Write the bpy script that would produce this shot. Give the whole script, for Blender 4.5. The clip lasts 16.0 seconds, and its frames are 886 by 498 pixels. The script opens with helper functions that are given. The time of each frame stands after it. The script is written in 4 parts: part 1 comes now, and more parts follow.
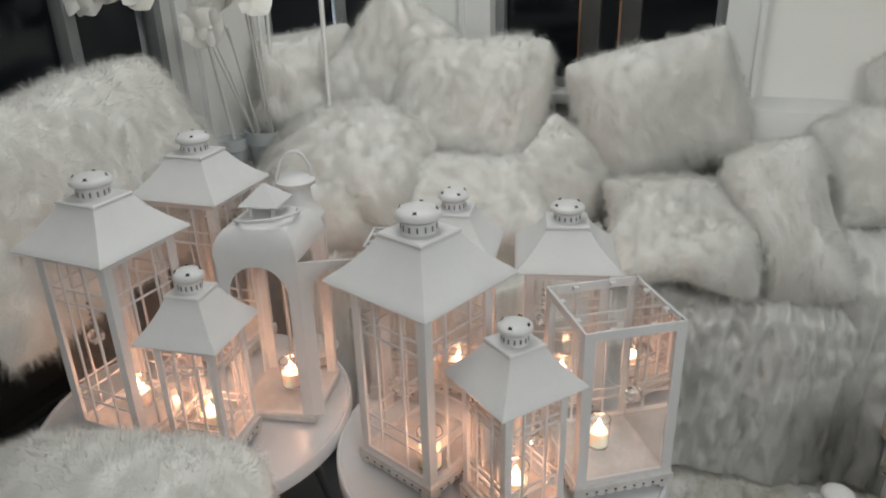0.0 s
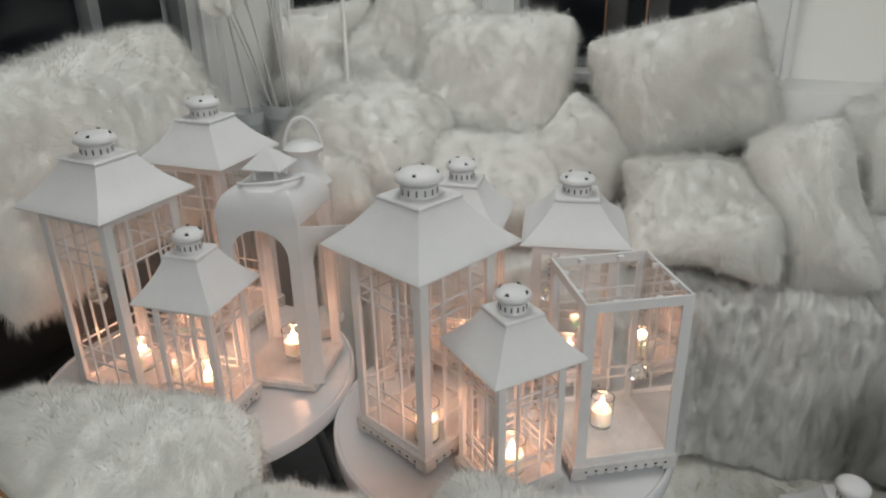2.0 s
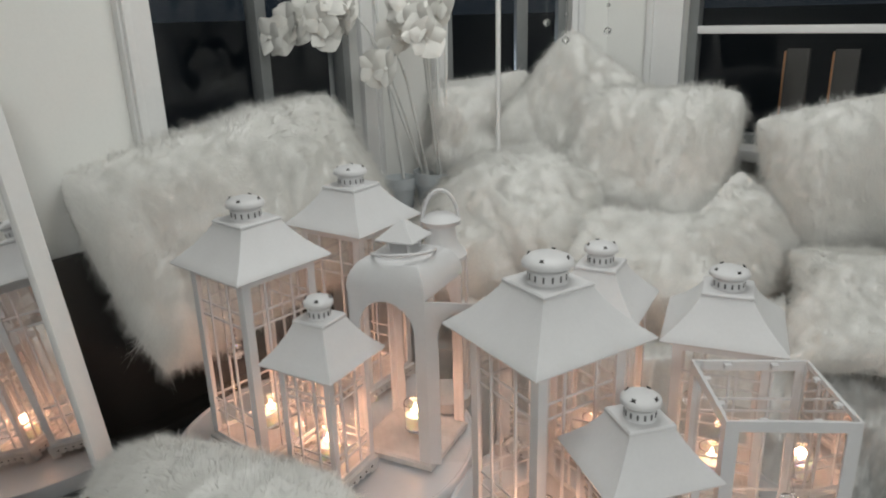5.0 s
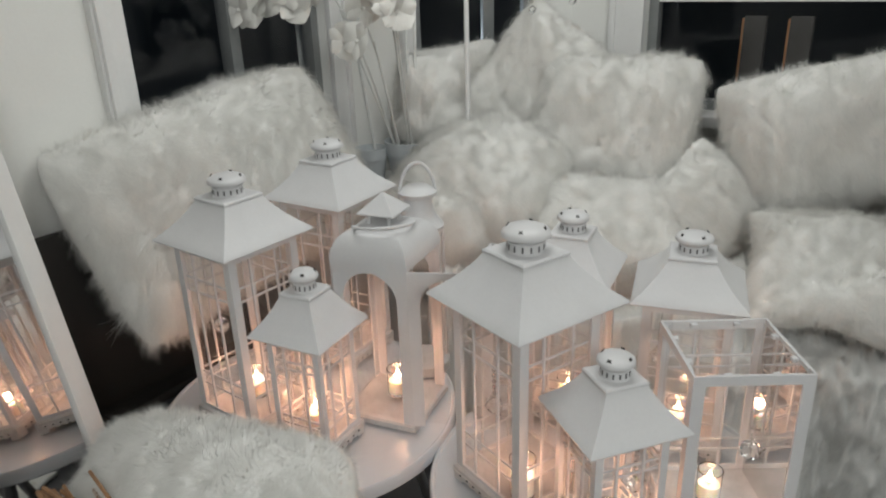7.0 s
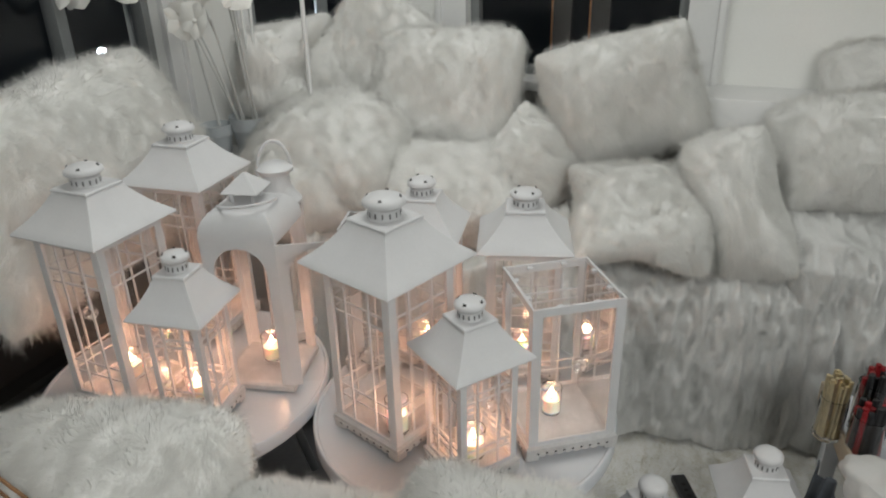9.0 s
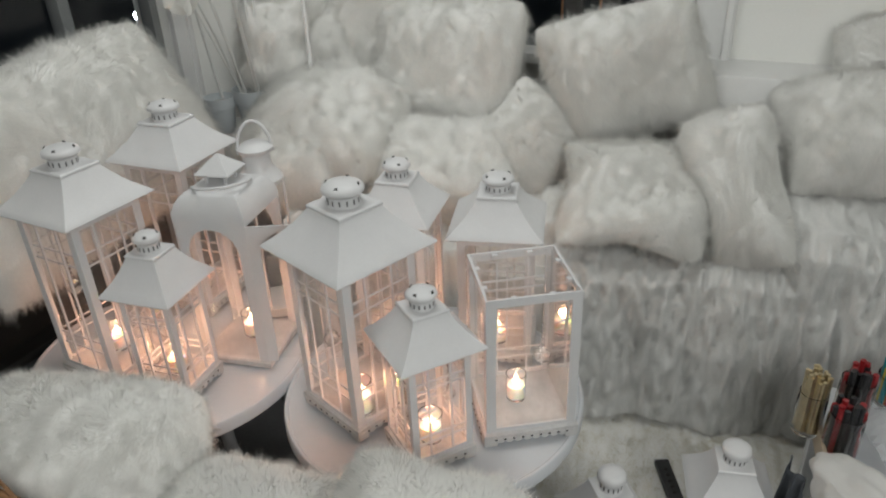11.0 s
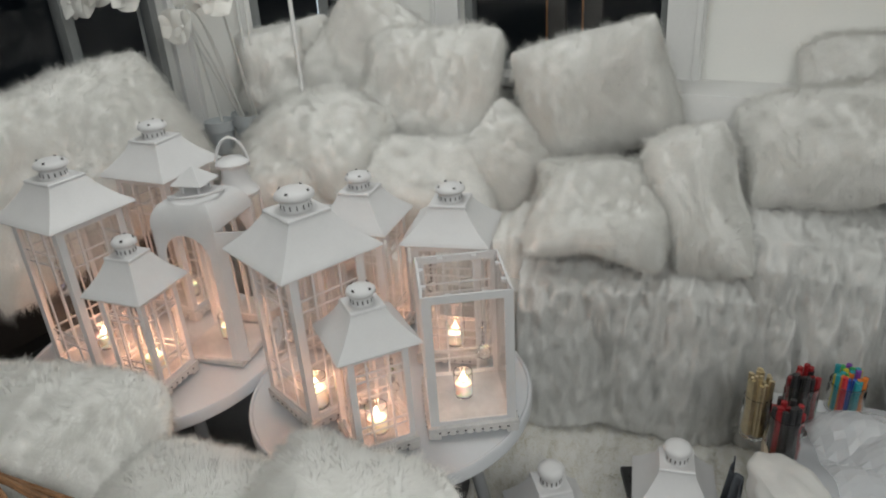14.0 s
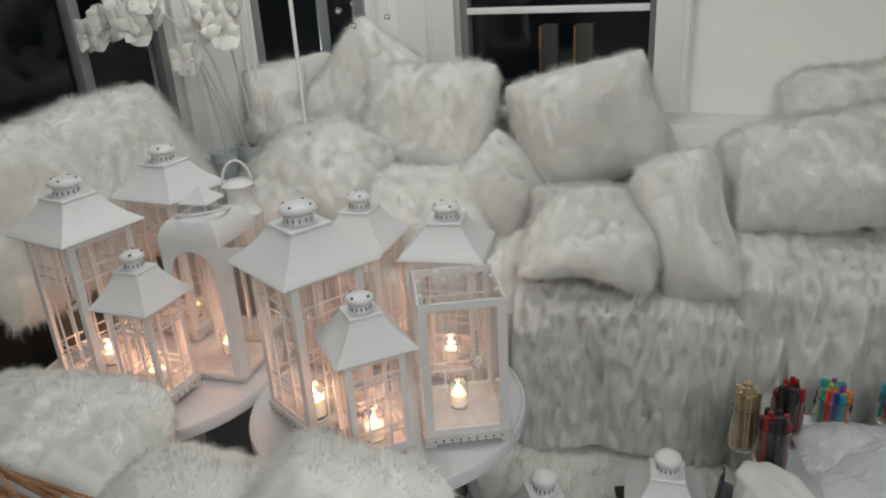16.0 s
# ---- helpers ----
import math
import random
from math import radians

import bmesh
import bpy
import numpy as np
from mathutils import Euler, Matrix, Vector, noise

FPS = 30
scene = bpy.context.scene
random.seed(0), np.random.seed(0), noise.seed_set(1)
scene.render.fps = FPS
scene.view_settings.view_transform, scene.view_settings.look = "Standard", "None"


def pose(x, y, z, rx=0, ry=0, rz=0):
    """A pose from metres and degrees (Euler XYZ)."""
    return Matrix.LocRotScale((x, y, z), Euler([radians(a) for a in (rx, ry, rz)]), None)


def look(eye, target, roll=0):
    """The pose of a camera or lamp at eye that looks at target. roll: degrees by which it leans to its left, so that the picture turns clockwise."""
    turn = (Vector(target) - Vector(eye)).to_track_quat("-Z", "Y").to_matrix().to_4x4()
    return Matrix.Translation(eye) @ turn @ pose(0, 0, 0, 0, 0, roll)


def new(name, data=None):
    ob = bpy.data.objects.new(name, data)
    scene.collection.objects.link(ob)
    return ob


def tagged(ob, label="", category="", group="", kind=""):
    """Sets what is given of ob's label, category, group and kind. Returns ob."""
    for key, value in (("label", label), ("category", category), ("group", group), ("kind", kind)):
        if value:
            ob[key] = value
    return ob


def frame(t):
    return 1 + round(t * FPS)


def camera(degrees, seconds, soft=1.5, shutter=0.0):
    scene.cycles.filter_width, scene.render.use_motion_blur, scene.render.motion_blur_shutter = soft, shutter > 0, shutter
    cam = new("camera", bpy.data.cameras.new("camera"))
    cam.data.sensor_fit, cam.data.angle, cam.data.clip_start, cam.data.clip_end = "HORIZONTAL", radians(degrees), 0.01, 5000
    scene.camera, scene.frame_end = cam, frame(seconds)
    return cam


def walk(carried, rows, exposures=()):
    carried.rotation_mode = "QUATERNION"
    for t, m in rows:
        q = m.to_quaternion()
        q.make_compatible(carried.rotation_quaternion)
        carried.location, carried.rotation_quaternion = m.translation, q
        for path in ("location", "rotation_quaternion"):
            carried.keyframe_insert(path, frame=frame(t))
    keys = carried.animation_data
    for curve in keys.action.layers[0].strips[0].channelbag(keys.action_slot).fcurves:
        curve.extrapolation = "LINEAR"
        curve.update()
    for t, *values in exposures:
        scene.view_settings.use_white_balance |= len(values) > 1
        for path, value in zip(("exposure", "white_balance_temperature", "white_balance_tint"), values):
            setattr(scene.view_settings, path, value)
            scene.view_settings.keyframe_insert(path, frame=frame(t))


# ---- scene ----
cam = camera(63.6, 16.0, soft=2.0)
PATH = [
    (0, (0.1211, 0.2953, 1.5400), (-0.0105, 2.1275, 0.7489), -1.57),
    (0.5, (0.1357, 0.3003, 1.5221), (0.0125, 2.1197, 0.7009), -1.41),
    (1, (0.1478, 0.3099, 1.5064), (-0.0091, 2.1317, 0.6962), -1.62),
    (1.5, (0.1625, 0.3052, 1.4890), (-0.0208, 2.1217, 0.6724), -1.37),
    (2, (0.1786, 0.3105, 1.4758), (-0.0424, 2.1289, 0.6731), -1.05),
    (2.5, (0.1839, 0.3248, 1.4663), (-0.1517, 2.1508, 0.7225), -0.81),
    (3, (0.1937, 0.3375, 1.4721), (-0.2265, 2.1811, 0.8205), -0.95),
    (3.5, (0.2049, 0.3681, 1.4790), (-0.3294, 2.1791, 0.8195), -1.12),
    (4, (0.2172, 0.3912, 1.4878), (-0.4156, 2.1777, 0.8490), -1.22),
    (6.5, (0.2227, 0.3629, 1.5015), (-0.4435, 2.1291, 0.8406), -2.00),
    (7, (0.2020, 0.3346, 1.5300), (-0.3487, 2.1105, 0.7932), -1.95),
    (7.5, (0.2008, 0.2804, 1.5535), (-0.2729, 2.0332, 0.7149), -2.25),
    (8, (0.2040, 0.2379, 1.5801), (-0.1701, 2.0209, 0.7551), -1.71),
    (8.5, (0.2059, 0.2116, 1.5862), (-0.0303, 2.0336, 0.7959), -2.38),
    (9, (0.1909, 0.1832, 1.6060), (0.0782, 1.9895, 0.7547), -1.39),
    (11.5, (0.4339, 0.2314, 1.6559), (0.1611, 1.9667, 0.6996), -2.46),
    (12, (0.4725, 0.2085, 1.6522), (0.1879, 1.9378, 0.6885), -2.56),
    (12.5, (0.5096, 0.1786, 1.6473), (0.1666, 1.9075, 0.7022), -2.95),
    (13, (0.5431, 0.1632, 1.6470), (0.1964, 1.8891, 0.6978), -3.29),
    (13.5, (0.5750, 0.1586, 1.6386), (0.2306, 1.8774, 0.6757), -3.56),
    (14, (0.6114, 0.1327, 1.6362), (0.2430, 1.8984, 0.7722), -3.74),
    (14.5, (0.6489, 0.1243, 1.6269), (0.2490, 1.8836, 0.7639), -2.06),
    (15, (0.6559, 0.1062, 1.6104), (0.2939, 1.9054, 0.8154), -2.52),
    (15.5, (0.6484, 0.0751, 1.5969), (0.3123, 1.8856, 0.8165), -2.79),
    (16, (0.6334, 0.0364, 1.5880), (0.2650, 1.8577, 0.8482), -3.46),
]
walk(cam, [(t, look(eye, target, roll)) for t, eye, target, roll in PATH])

# ---- world and light ----
world = bpy.data.worlds.new("night")
scene.world = world
world.use_nodes = True
world.node_tree.nodes["Background"].inputs[0].default_value = (0.10, 0.14, 0.19, 1)
world.node_tree.nodes["Background"].inputs[1].default_value = 0.10


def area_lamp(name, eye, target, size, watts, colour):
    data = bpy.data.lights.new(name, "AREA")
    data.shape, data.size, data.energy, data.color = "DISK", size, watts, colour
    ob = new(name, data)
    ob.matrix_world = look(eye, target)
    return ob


# unseen sources: an assumed overhead lamp and an added frontal fill
area_lamp("assumed_overhead_light", (-0.05, 1.95, 2.46), (0.0, 2.1, 0.0), 1.1, 11.0, (0.98, 1.0, 0.975))
area_lamp("front_fill_light", (1.2, -0.7, 2.42), (0.9, 1.2, 0.4), 1.3, 47.0, (0.98, 1.0, 0.975))


# ---- materials ----
def material(name, colour, rough=0.6, metal=0.0, spots=0.12, scale=9.0, fine=90.0, bump=0.15, dist=0.004, tint=None, random_tint=0.0):
    """A principled surface whose colour varies at two scales, with fine relief."""
    mat = bpy.data.materials.new(name)
    mat.use_nodes = True
    nt = mat.node_tree
    bsdf = nt.nodes["Principled BSDF"]
    co = nt.nodes.new("ShaderNodeTexCoord")
    big, small = nt.nodes.new("ShaderNodeTexNoise"), nt.nodes.new("ShaderNodeTexNoise")
    big.inputs["Scale"].default_value, small.inputs["Scale"].default_value = scale, fine
    big.inputs["Detail"].default_value, small.inputs["Detail"].default_value = 5, 3
    for n in (big, small):
        nt.links.new(co.outputs["Object"], n.inputs["Vector"])
    add = nt.nodes.new("ShaderNodeMath")
    add.operation = "MULTIPLY_ADD"
    nt.links.new(small.outputs["Fac"], add.inputs[0])
    add.inputs[1].default_value = 0.5
    nt.links.new(big.outputs["Fac"], add.inputs[2])
    ramp = nt.nodes.new("ShaderNodeValToRGB")
    low = tint or tuple(c * (1 - spots) for c in colour)
    ramp.color_ramp.elements[0].position, ramp.color_ramp.elements[0].color = 0.5, (*low, 1)
    ramp.color_ramp.elements[1].position, ramp.color_ramp.elements[1].color = 0.95, (*colour, 1)
    nt.links.new(add.outputs[0], ramp.inputs["Fac"])
    last = ramp.outputs["Color"]
    if random_tint:
        geo, hsv = nt.nodes.new("ShaderNodeNewGeometry"), nt.nodes.new("ShaderNodeHueSaturation")
        m = nt.nodes.new("ShaderNodeMapRange")
        m.inputs["To Min"].default_value, m.inputs["To Max"].default_value = 1 - random_tint, 1 + random_tint
        nt.links.new(geo.outputs["Random Per Island"], m.inputs["Value"])
        nt.links.new(m.outputs["Result"], hsv.inputs["Value"])
        nt.links.new(last, hsv.inputs["Color"])
        last = hsv.outputs["Color"]
    nt.links.new(last, bsdf.inputs["Base Color"])
    bsdf.inputs["Roughness"].default_value, bsdf.inputs["Metallic"].default_value = rough, metal
    if bump:
        b = nt.nodes.new("ShaderNodeBump")
        b.inputs["Strength"].default_value, b.inputs["Distance"].default_value = bump, dist
        nt.links.new(add.outputs[0], b.inputs["Height"])
        nt.links.new(b.outputs["Normal"], bsdf.inputs["Normal"])
    return mat


def fur_material(name, colour, root):
    """Long soft pile: pale hairs that let some light through."""
    mat = material(name, colour, 0.85, 0, 0.06, 7.0, 40.0, 0.0, tint=root, random_tint=0.07)
    nt = mat.node_tree
    bsdf, out = nt.nodes["Principled BSDF"], nt.nodes["Material Output"]
    bsdf.inputs["Specular IOR Level"].default_value = 0.12
    soft, mix = nt.nodes.new("ShaderNodeBsdfTranslucent"), nt.nodes.new("ShaderNodeMixShader")
    soft.inputs["Color"].default_value = (*colour, 1)
    mix.inputs["Fac"].default_value = 0.34
    nt.links.new(bsdf.outputs[0], mix.inputs[1])
    nt.links.new(soft.outputs[0], mix.inputs[2])
    nt.links.new(mix.outputs[0], out.inputs["Surface"])
    return mat


def glass_material(name, tint=(1, 1, 1), rough=0.0, ior=1.45):
    mat = bpy.data.materials.new(name)
    mat.use_nodes = True
    bsdf = mat.node_tree.nodes["Principled BSDF"]
    bsdf.inputs["Base Color"].default_value = (*tint, 1)
    bsdf.inputs["Transmission Weight"].default_value = 1.0
    bsdf.inputs["Roughness"].default_value, bsdf.inputs["IOR"].default_value = rough, ior
    return mat


def pane_material(name, gloss=0.06, dust=0.0):
    """Thin clear sheet: see-through with a faint mirror sheen."""
    mat = bpy.data.materials.new(name)
    mat.use_nodes = True
    nt = mat.node_tree
    nt.nodes.remove(nt.nodes["Principled BSDF"])
    clear, shine, mix = nt.nodes.new("ShaderNodeBsdfTransparent"), nt.nodes.new("ShaderNodeBsdfGlossy"), nt.nodes.new("ShaderNodeMixShader")
    shine.inputs["Roughness"].default_value = 0.02
    fres = nt.nodes.new("ShaderNodeFresnel")
    fres.inputs["IOR"].default_value = 1.3 + gloss
    nt.links.new(fres.outputs[0], mix.inputs["Fac"])
    nt.links.new(clear.outputs[0], mix.inputs[1])
    nt.links.new(shine.outputs[0], mix.inputs[2])
    dusty, film = nt.nodes.new("ShaderNodeMixShader"), nt.nodes.new("ShaderNodeBsdfTranslucent")
    film.inputs["Color"].default_value = (0.85, 0.84, 0.82, 1)
    noise_tex = nt.nodes.new("ShaderNodeTexNoise")
    noise_tex.inputs["Scale"].default_value = 14
    amount = nt.nodes.new("ShaderNodeMath")
    amount.operation = "MULTIPLY"
    amount.inputs[1].default_value = dust * 2
    nt.links.new(noise_tex.outputs["Fac"], amount.inputs[0])
    nt.links.new(amount.outputs[0], dusty.inputs["Fac"])
    nt.links.new(mix.outputs[0], dusty.inputs[1])
    nt.links.new(film.outputs[0], dusty.inputs[2])
    nt.links.new(dusty.outputs[0], nt.nodes["Material Output"].inputs["Surface"])
    return mat


def glow_material(name, colour, strength):
    mat = bpy.data.materials.new(name)
    mat.use_nodes = True
    bsdf = mat.node_tree.nodes["Principled BSDF"]
    bsdf.inputs["Base Color"].default_value = (*colour, 1)
    bsdf.inputs["Emission Color"].default_value = (*colour, 1)
    bsdf.inputs["Emission Strength"].default_value = strength
    return mat


FUR = fur_material("white_fur", (0.95, 0.945, 0.92), (0.94, 0.93, 0.90))
FUR_GREY = fur_material("silver_fur", (0.82, 0.82, 0.805), (0.74, 0.74, 0.73))
FUR_RUG = fur_material("cream_fur", (0.70, 0.67, 0.57), (0.60, 0.57, 0.47))
CLOTH = material("cushion_backing", (0.87, 0.865, 0.845), 0.95, spots=0.03, fine=300)
CLOTH_GREY = material("throw_backing", (0.74, 0.74, 0.725), 0.95, spots=0.05, fine=300)
ENAMEL = material("white_enamel", (0.70, 0.70, 0.708), 0.42, 0, 0.06, 14, 160, 0.08, 0.002)
ENAMEL_WORN = material("worn_enamel", (0.66, 0.65, 0.64), 0.5, 0, 0.22, 22, 160, 0.15, 0.002)
# dark iron; also paints the shade inside the caps' star holes
DARK = material("dark_iron_and_star_shade", (0.03, 0.028, 0.026), 0.5, 0.4)
VENT = material("vent_shade", (0.13, 0.13, 0.13), 0.8)
LACQUER = material("white_lacquer", (0.68, 0.70, 0.73), 0.22, 0, 0.04, 4, 60, 0.03, 0.001)
WAX = material("candle_wax", (0.94, 0.85, 0.72), 0.5, 0, 0.04, 20, 120, 0.05, 0.001)
WAX.node_tree.nodes["Principled BSDF"].inputs["Subsurface Weight"].default_value = 0.9
WAX.node_tree.nodes["Principled BSDF"].inputs["Subsurface Radius"].default_value = (0.012, 0.006, 0.003)
WAX.node_tree.nodes["Principled BSDF"].inputs["Subsurface Scale"].default_value = 1.0
FLAME = glow_material("flame", (1.0, 0.72, 0.38), 16.0)
GLASS = glass_material("clear_glass")
CRYSTAL = glass_material("crystal", (1, 1, 1), 0.0, 1.6)
PANE = pane_material("lantern_pane", -0.16, 0.08)
WINDOW_GLASS = pane_material("window_glass", 0.2, 0.01)
WALL = material("white_wall", (0.86, 0.86, 0.83), 0.85, 0, 0.05, 3, 120, 0.06, 0.002)
TRIM = material("white_trim", (0.80, 0.80, 0.79), 0.45, 0, 0.05, 5, 80, 0.05, 0.002)
FLOOR = material("dark_floor", (0.11, 0.11, 0.115), 0.55, 0, 0.3, 5, 90, 0.1, 0.002)
NIGHT = material("night_yard", (0.02, 0.025, 0.03), 0.9, 0, 0.5, 1.0, 8.0, 0.1)
CHROME = material("chrome", (0.75, 0.75, 0.75), 0.15, 1.0, 0.1)
MIRROR = material("mirror_silver", (0.86, 0.86, 0.86), 0.03, 1.0, 0.02, bump=0.0)
PETAL = material("orchid_petal", (0.83, 0.82, 0.78), 0.7, 0, 0.1, 30, 200, 0.1, 0.002)
STEM = material("pale_stem", (0.74, 0.75, 0.73), 0.5, 0, 0.12, 30, 200, 0.1, 0.002)
POT = material("pot_glaze", (0.60, 0.64, 0.66), 0.35, 0, 0.12, 10, 90, 0.08, 0.002)
TWIG = material("brown_cane", (0.36, 0.19, 0.09), 0.55, 0, 0.45, 25, 160, 0.25, 0.002, random_tint=0.3)


SLATE = material("slate_cloth", (0.10, 0.11, 0.125), 0.9, 0, 0.3, 12, 220, 0.3, 0.003)


# ---- builders ----
def mesh_of(bm, name, mat, smooth=False):
    bmesh.ops.recalc_face_normals(bm, faces=bm.faces)
    me = bpy.data.meshes.new(name)
    bm.to_mesh(me)
    bm.free()
    me.materials.append(mat)
    if smooth:
        me.shade_smooth()
        me.set_sharp_from_angle(angle=radians(38))
    return me


def part(name, bm, mat, parent=None, label="", smooth=True):
    """Links a bmesh as one mesh object, under a thing or a part."""
    ob = new(name, mesh_of(bm, name, mat, smooth))
    ob.parent = parent
    return tagged(ob, label)


def thing(name, m, label, category, group="", kind=""):
    ob = new(name)
    ob.empty_display_size = 0.05
    ob.matrix_world = m
    return tagged(ob, label, category, group, kind)


def box(bm, c, s, m=None, bevel=0.0):
    made = bmesh.ops.create_cube(bm, size=1.0, matrix=(m or Matrix()) @ Matrix.LocRotScale(c, None, s))
    if bevel:
        edges = list({e for v in made["verts"] for e in v.link_edges})
        bmesh.ops.bevel(bm, geom=edges, offset=bevel, segments=2, affect="EDGES", profile=0.6)
    return bm


def sheet(bm, half, y, z0, z1, x=0.0):
    """One upright pane of glass, facing y."""
    return bm.faces.new([bm.verts.new((x + p * half, y, q)) for p, q in ((-1, z0), (1, z0), (1, z1), (-1, z1))])


def boxes(*items, bevel=0.0):
    bm = bmesh.new()
    for c, s in items:
        box(bm, c, s, None, bevel)
    return bm


def lathe(profile, seg=24, bm=None, c=(0, 0, 0)):
    """A body turned round z from (radius, height) pairs."""
    bm = bm or bmesh.new()
    rings = []
    for r, z in profile:
        if r < 1e-5:
            rings.append([bm.verts.new((c[0], c[1], c[2] + z))])
        else:
            rings.append([bm.verts.new((c[0] + r * math.cos(2 * math.pi * k / seg), c[1] + r * math.sin(2 * math.pi * k / seg), c[2] + z)) for k in range(seg)])
    for a, b in zip(rings, rings[1:]):
        for k in range(seg):
            q = [a[k % len(a)], a[(k + 1) % len(a)], b[(k + 1) % len(b)], b[k % len(b)]]
            q = list(dict.fromkeys(q))
            if len(q) > 2:
                bm.faces.new(q)
    return bm


def tube(points, radius, seg=8, bm=None, taper=1.0):
    """A round rod along points."""
    bm = bm or bmesh.new()
    pts = [Vector(p) for p in points]
    last = None
    for i, p in enumerate(pts):
        d = (pts[min(i + 1, len(pts) - 1)] - pts[max(i - 1, 0)]).normalized()
        side = d.orthogonal().normalized() if last is None else (last - d * last.dot(d)).normalized()
        last = side
        up = d.cross(side)
        r = radius * (1 + (taper - 1) * i / max(1, len(pts) - 1))
        ring = [bm.verts.new(p + r * (math.cos(2 * math.pi * k / seg) * side + math.sin(2 * math.pi * k / seg) * up)) for k in range(seg)]
        if i:
            for k in range(seg):
                bm.faces.new((prev[k], prev[(k + 1) % seg], ring[(k + 1) % seg], ring[k]))
        else:
            bm.faces.new(ring[::-1])
        prev = ring
    bm.faces.new(prev)
    return bm


def square_rings(profile, bm=None, closed=True):
    """A four-sided body from (half side, height) pairs, such as a flared roof."""
    bm = bm or bmesh.new()
    rings = [[bm.verts.new((sx * r, sy * r, z)) for sx, sy in ((-1, -1), (1, -1), (1, 1), (-1, 1))] for r, z in profile]
    for a, b in zip(rings, rings[1:]):
        for k in range(4):
            bm.faces.new((a[k], a[(k + 1) % 4], b[(k + 1) % 4], b[k]))
    if closed:
        bm.faces.new(rings[0][::-1])
        bm.faces.new(rings[-1])
    return bm


RNG = np.random.default_rng(7)


def smooth_noise(p, scale, seed):
    """A soft field from a few sine waves, one value a point."""
    r = np.random.default_rng(seed)
    out = np.zeros(len(p))
    for k in range(7):
        d = r.normal(size=3)
        d *= scale * r.uniform(0.6, 2.2) / np.linalg.norm(d)
        out += np.sin(p @ d + r.uniform(0, 6.28)) / 7 ** 0.5
    return out


def fur_mesh(name, verts, quads, count, length, width, comb, mat, seed, lift=0.13, keep=None, stray_share=0.35, turn=np.eye(3)):
    """Blades of pile on a surface of quads: each bends from the normal towards comb and a slow swirl. keep: which quads carry pile."""
    r = np.random.default_rng(seed)
    q = verts[quads]
    n = np.cross(q[:, 2] - q[:, 0], q[:, 3] - q[:, 1])
    area = np.linalg.norm(n, axis=1) + 1e-12
    n = n / area[:, None]
    weight = area * (keep if keep is not None else 1.0)
    pick = r.choice(len(quads), size=count, p=weight / weight.sum())
    u, v = r.random((2, count, 1))
    c = q[pick]
    p = (c[:, 0] * (1 - u) + c[:, 1] * u) * (1 - v) + (c[:, 3] * (1 - u) + c[:, 2] * u) * v
    # smooth normals per corner
    vn = np.zeros_like(verts)
    for k in range(4):
        np.add.at(vn, quads[:, k], n * area[:, None])
    vn /= np.linalg.norm(vn, axis=1)[:, None] + 1e-12
    cn = vn[quads][pick]
    nn = (cn[:, 0] * (1 - u) + cn[:, 1] * u) * (1 - v) + (cn[:, 3] * (1 - u) + cn[:, 2] * u) * v
    nn /= np.linalg.norm(nn, axis=1)[:, None] + 1e-12
    swirl = np.stack([smooth_noise(p, 14, seed + k) for k in range(3)], 1) * 0.3 + np.stack([smooth_noise(p, 75, seed + 9 + k) for k in range(3)], 1) * 0.3
    lay = np.array(comb, float) + swirl + r.normal(size=(count, 3)) * 0.32
    lay -= nn * (lay * nn).sum(1)[:, None]
    stray = r.random((count, 1)) < stray_share
    clump = 1 + 0.4 * smooth_noise(p, 110, seed + 21)[:, None]
    ln = length * clump * np.where(stray, r.uniform(0.7, 1.25, (count, 1)), r.uniform(0.4, 1.0, (count, 1)))
    up = np.where(stray, r.uniform(0.3, 0.8, (count, 1)), lift * r.uniform(0.3, 1.7, (count, 1)))
    tip = p + ln * (nn * up + lay * 0.8)
    side = np.cross(tip - p, nn) + 0.15 * ln * r.normal(size=(count, 3))
    side /= np.linalg.norm(side, axis=1)[:, None] + 1e-12
    w = width * r.uniform(0.6, 1.3, (count, 1)) * side
    pts = np.stack([p - w, p + w, tip], 1).reshape(-1, 3)
    loops = np.arange(count * 3)
    me = bpy.data.meshes.new(name)
    me.vertices.add(len(pts))
    me.vertices.foreach_set("co", pts.ravel())
    me.loops.add(len(loops))
    me.loops.foreach_set("vertex_index", loops.astype(np.int32))
    me.polygons.add(count)
    starts = np.arange(count) * 3
    me.polygons.foreach_set("loop_start", starts.astype(np.int32))
    me.update(calc_edges=True)
    me.shade_smooth()
    soft = nn + 0.22 * lay + np.array([0.0, -0.15, 0.3]) @ turn
    soft /= np.linalg.norm(soft, axis=1)[:, None]
    me.normals_split_custom_set_from_vertices(np.repeat(soft, 3, 0).tolist())
    me.materials.append(mat)
    return me


def tufts(nu, nv, seed, stretch=0):
    """Clumps of pile on a grid: random bumps at two sizes, drawn out along the second axis."""
    r = np.random.default_rng(seed)
    out = np.zeros((nu, nv))
    for rounds, weight in ((1, 0.7), (5, 2.2)):
        a = r.normal(size=(nu, nv))
        for _ in range(rounds):
            a = (a + np.roll(a, 1, 0) + np.roll(a, -1, 0) + 2 * np.roll(a, 1, 1) + 2 * np.roll(a, -1, 1)) / 7
        for _ in range(stretch):
            a = (a + 0.9 * np.roll(a, 1, 1) + 0.9 * np.roll(a, -1, 1)) / 2.2
        out += weight * a
    return out.ravel()


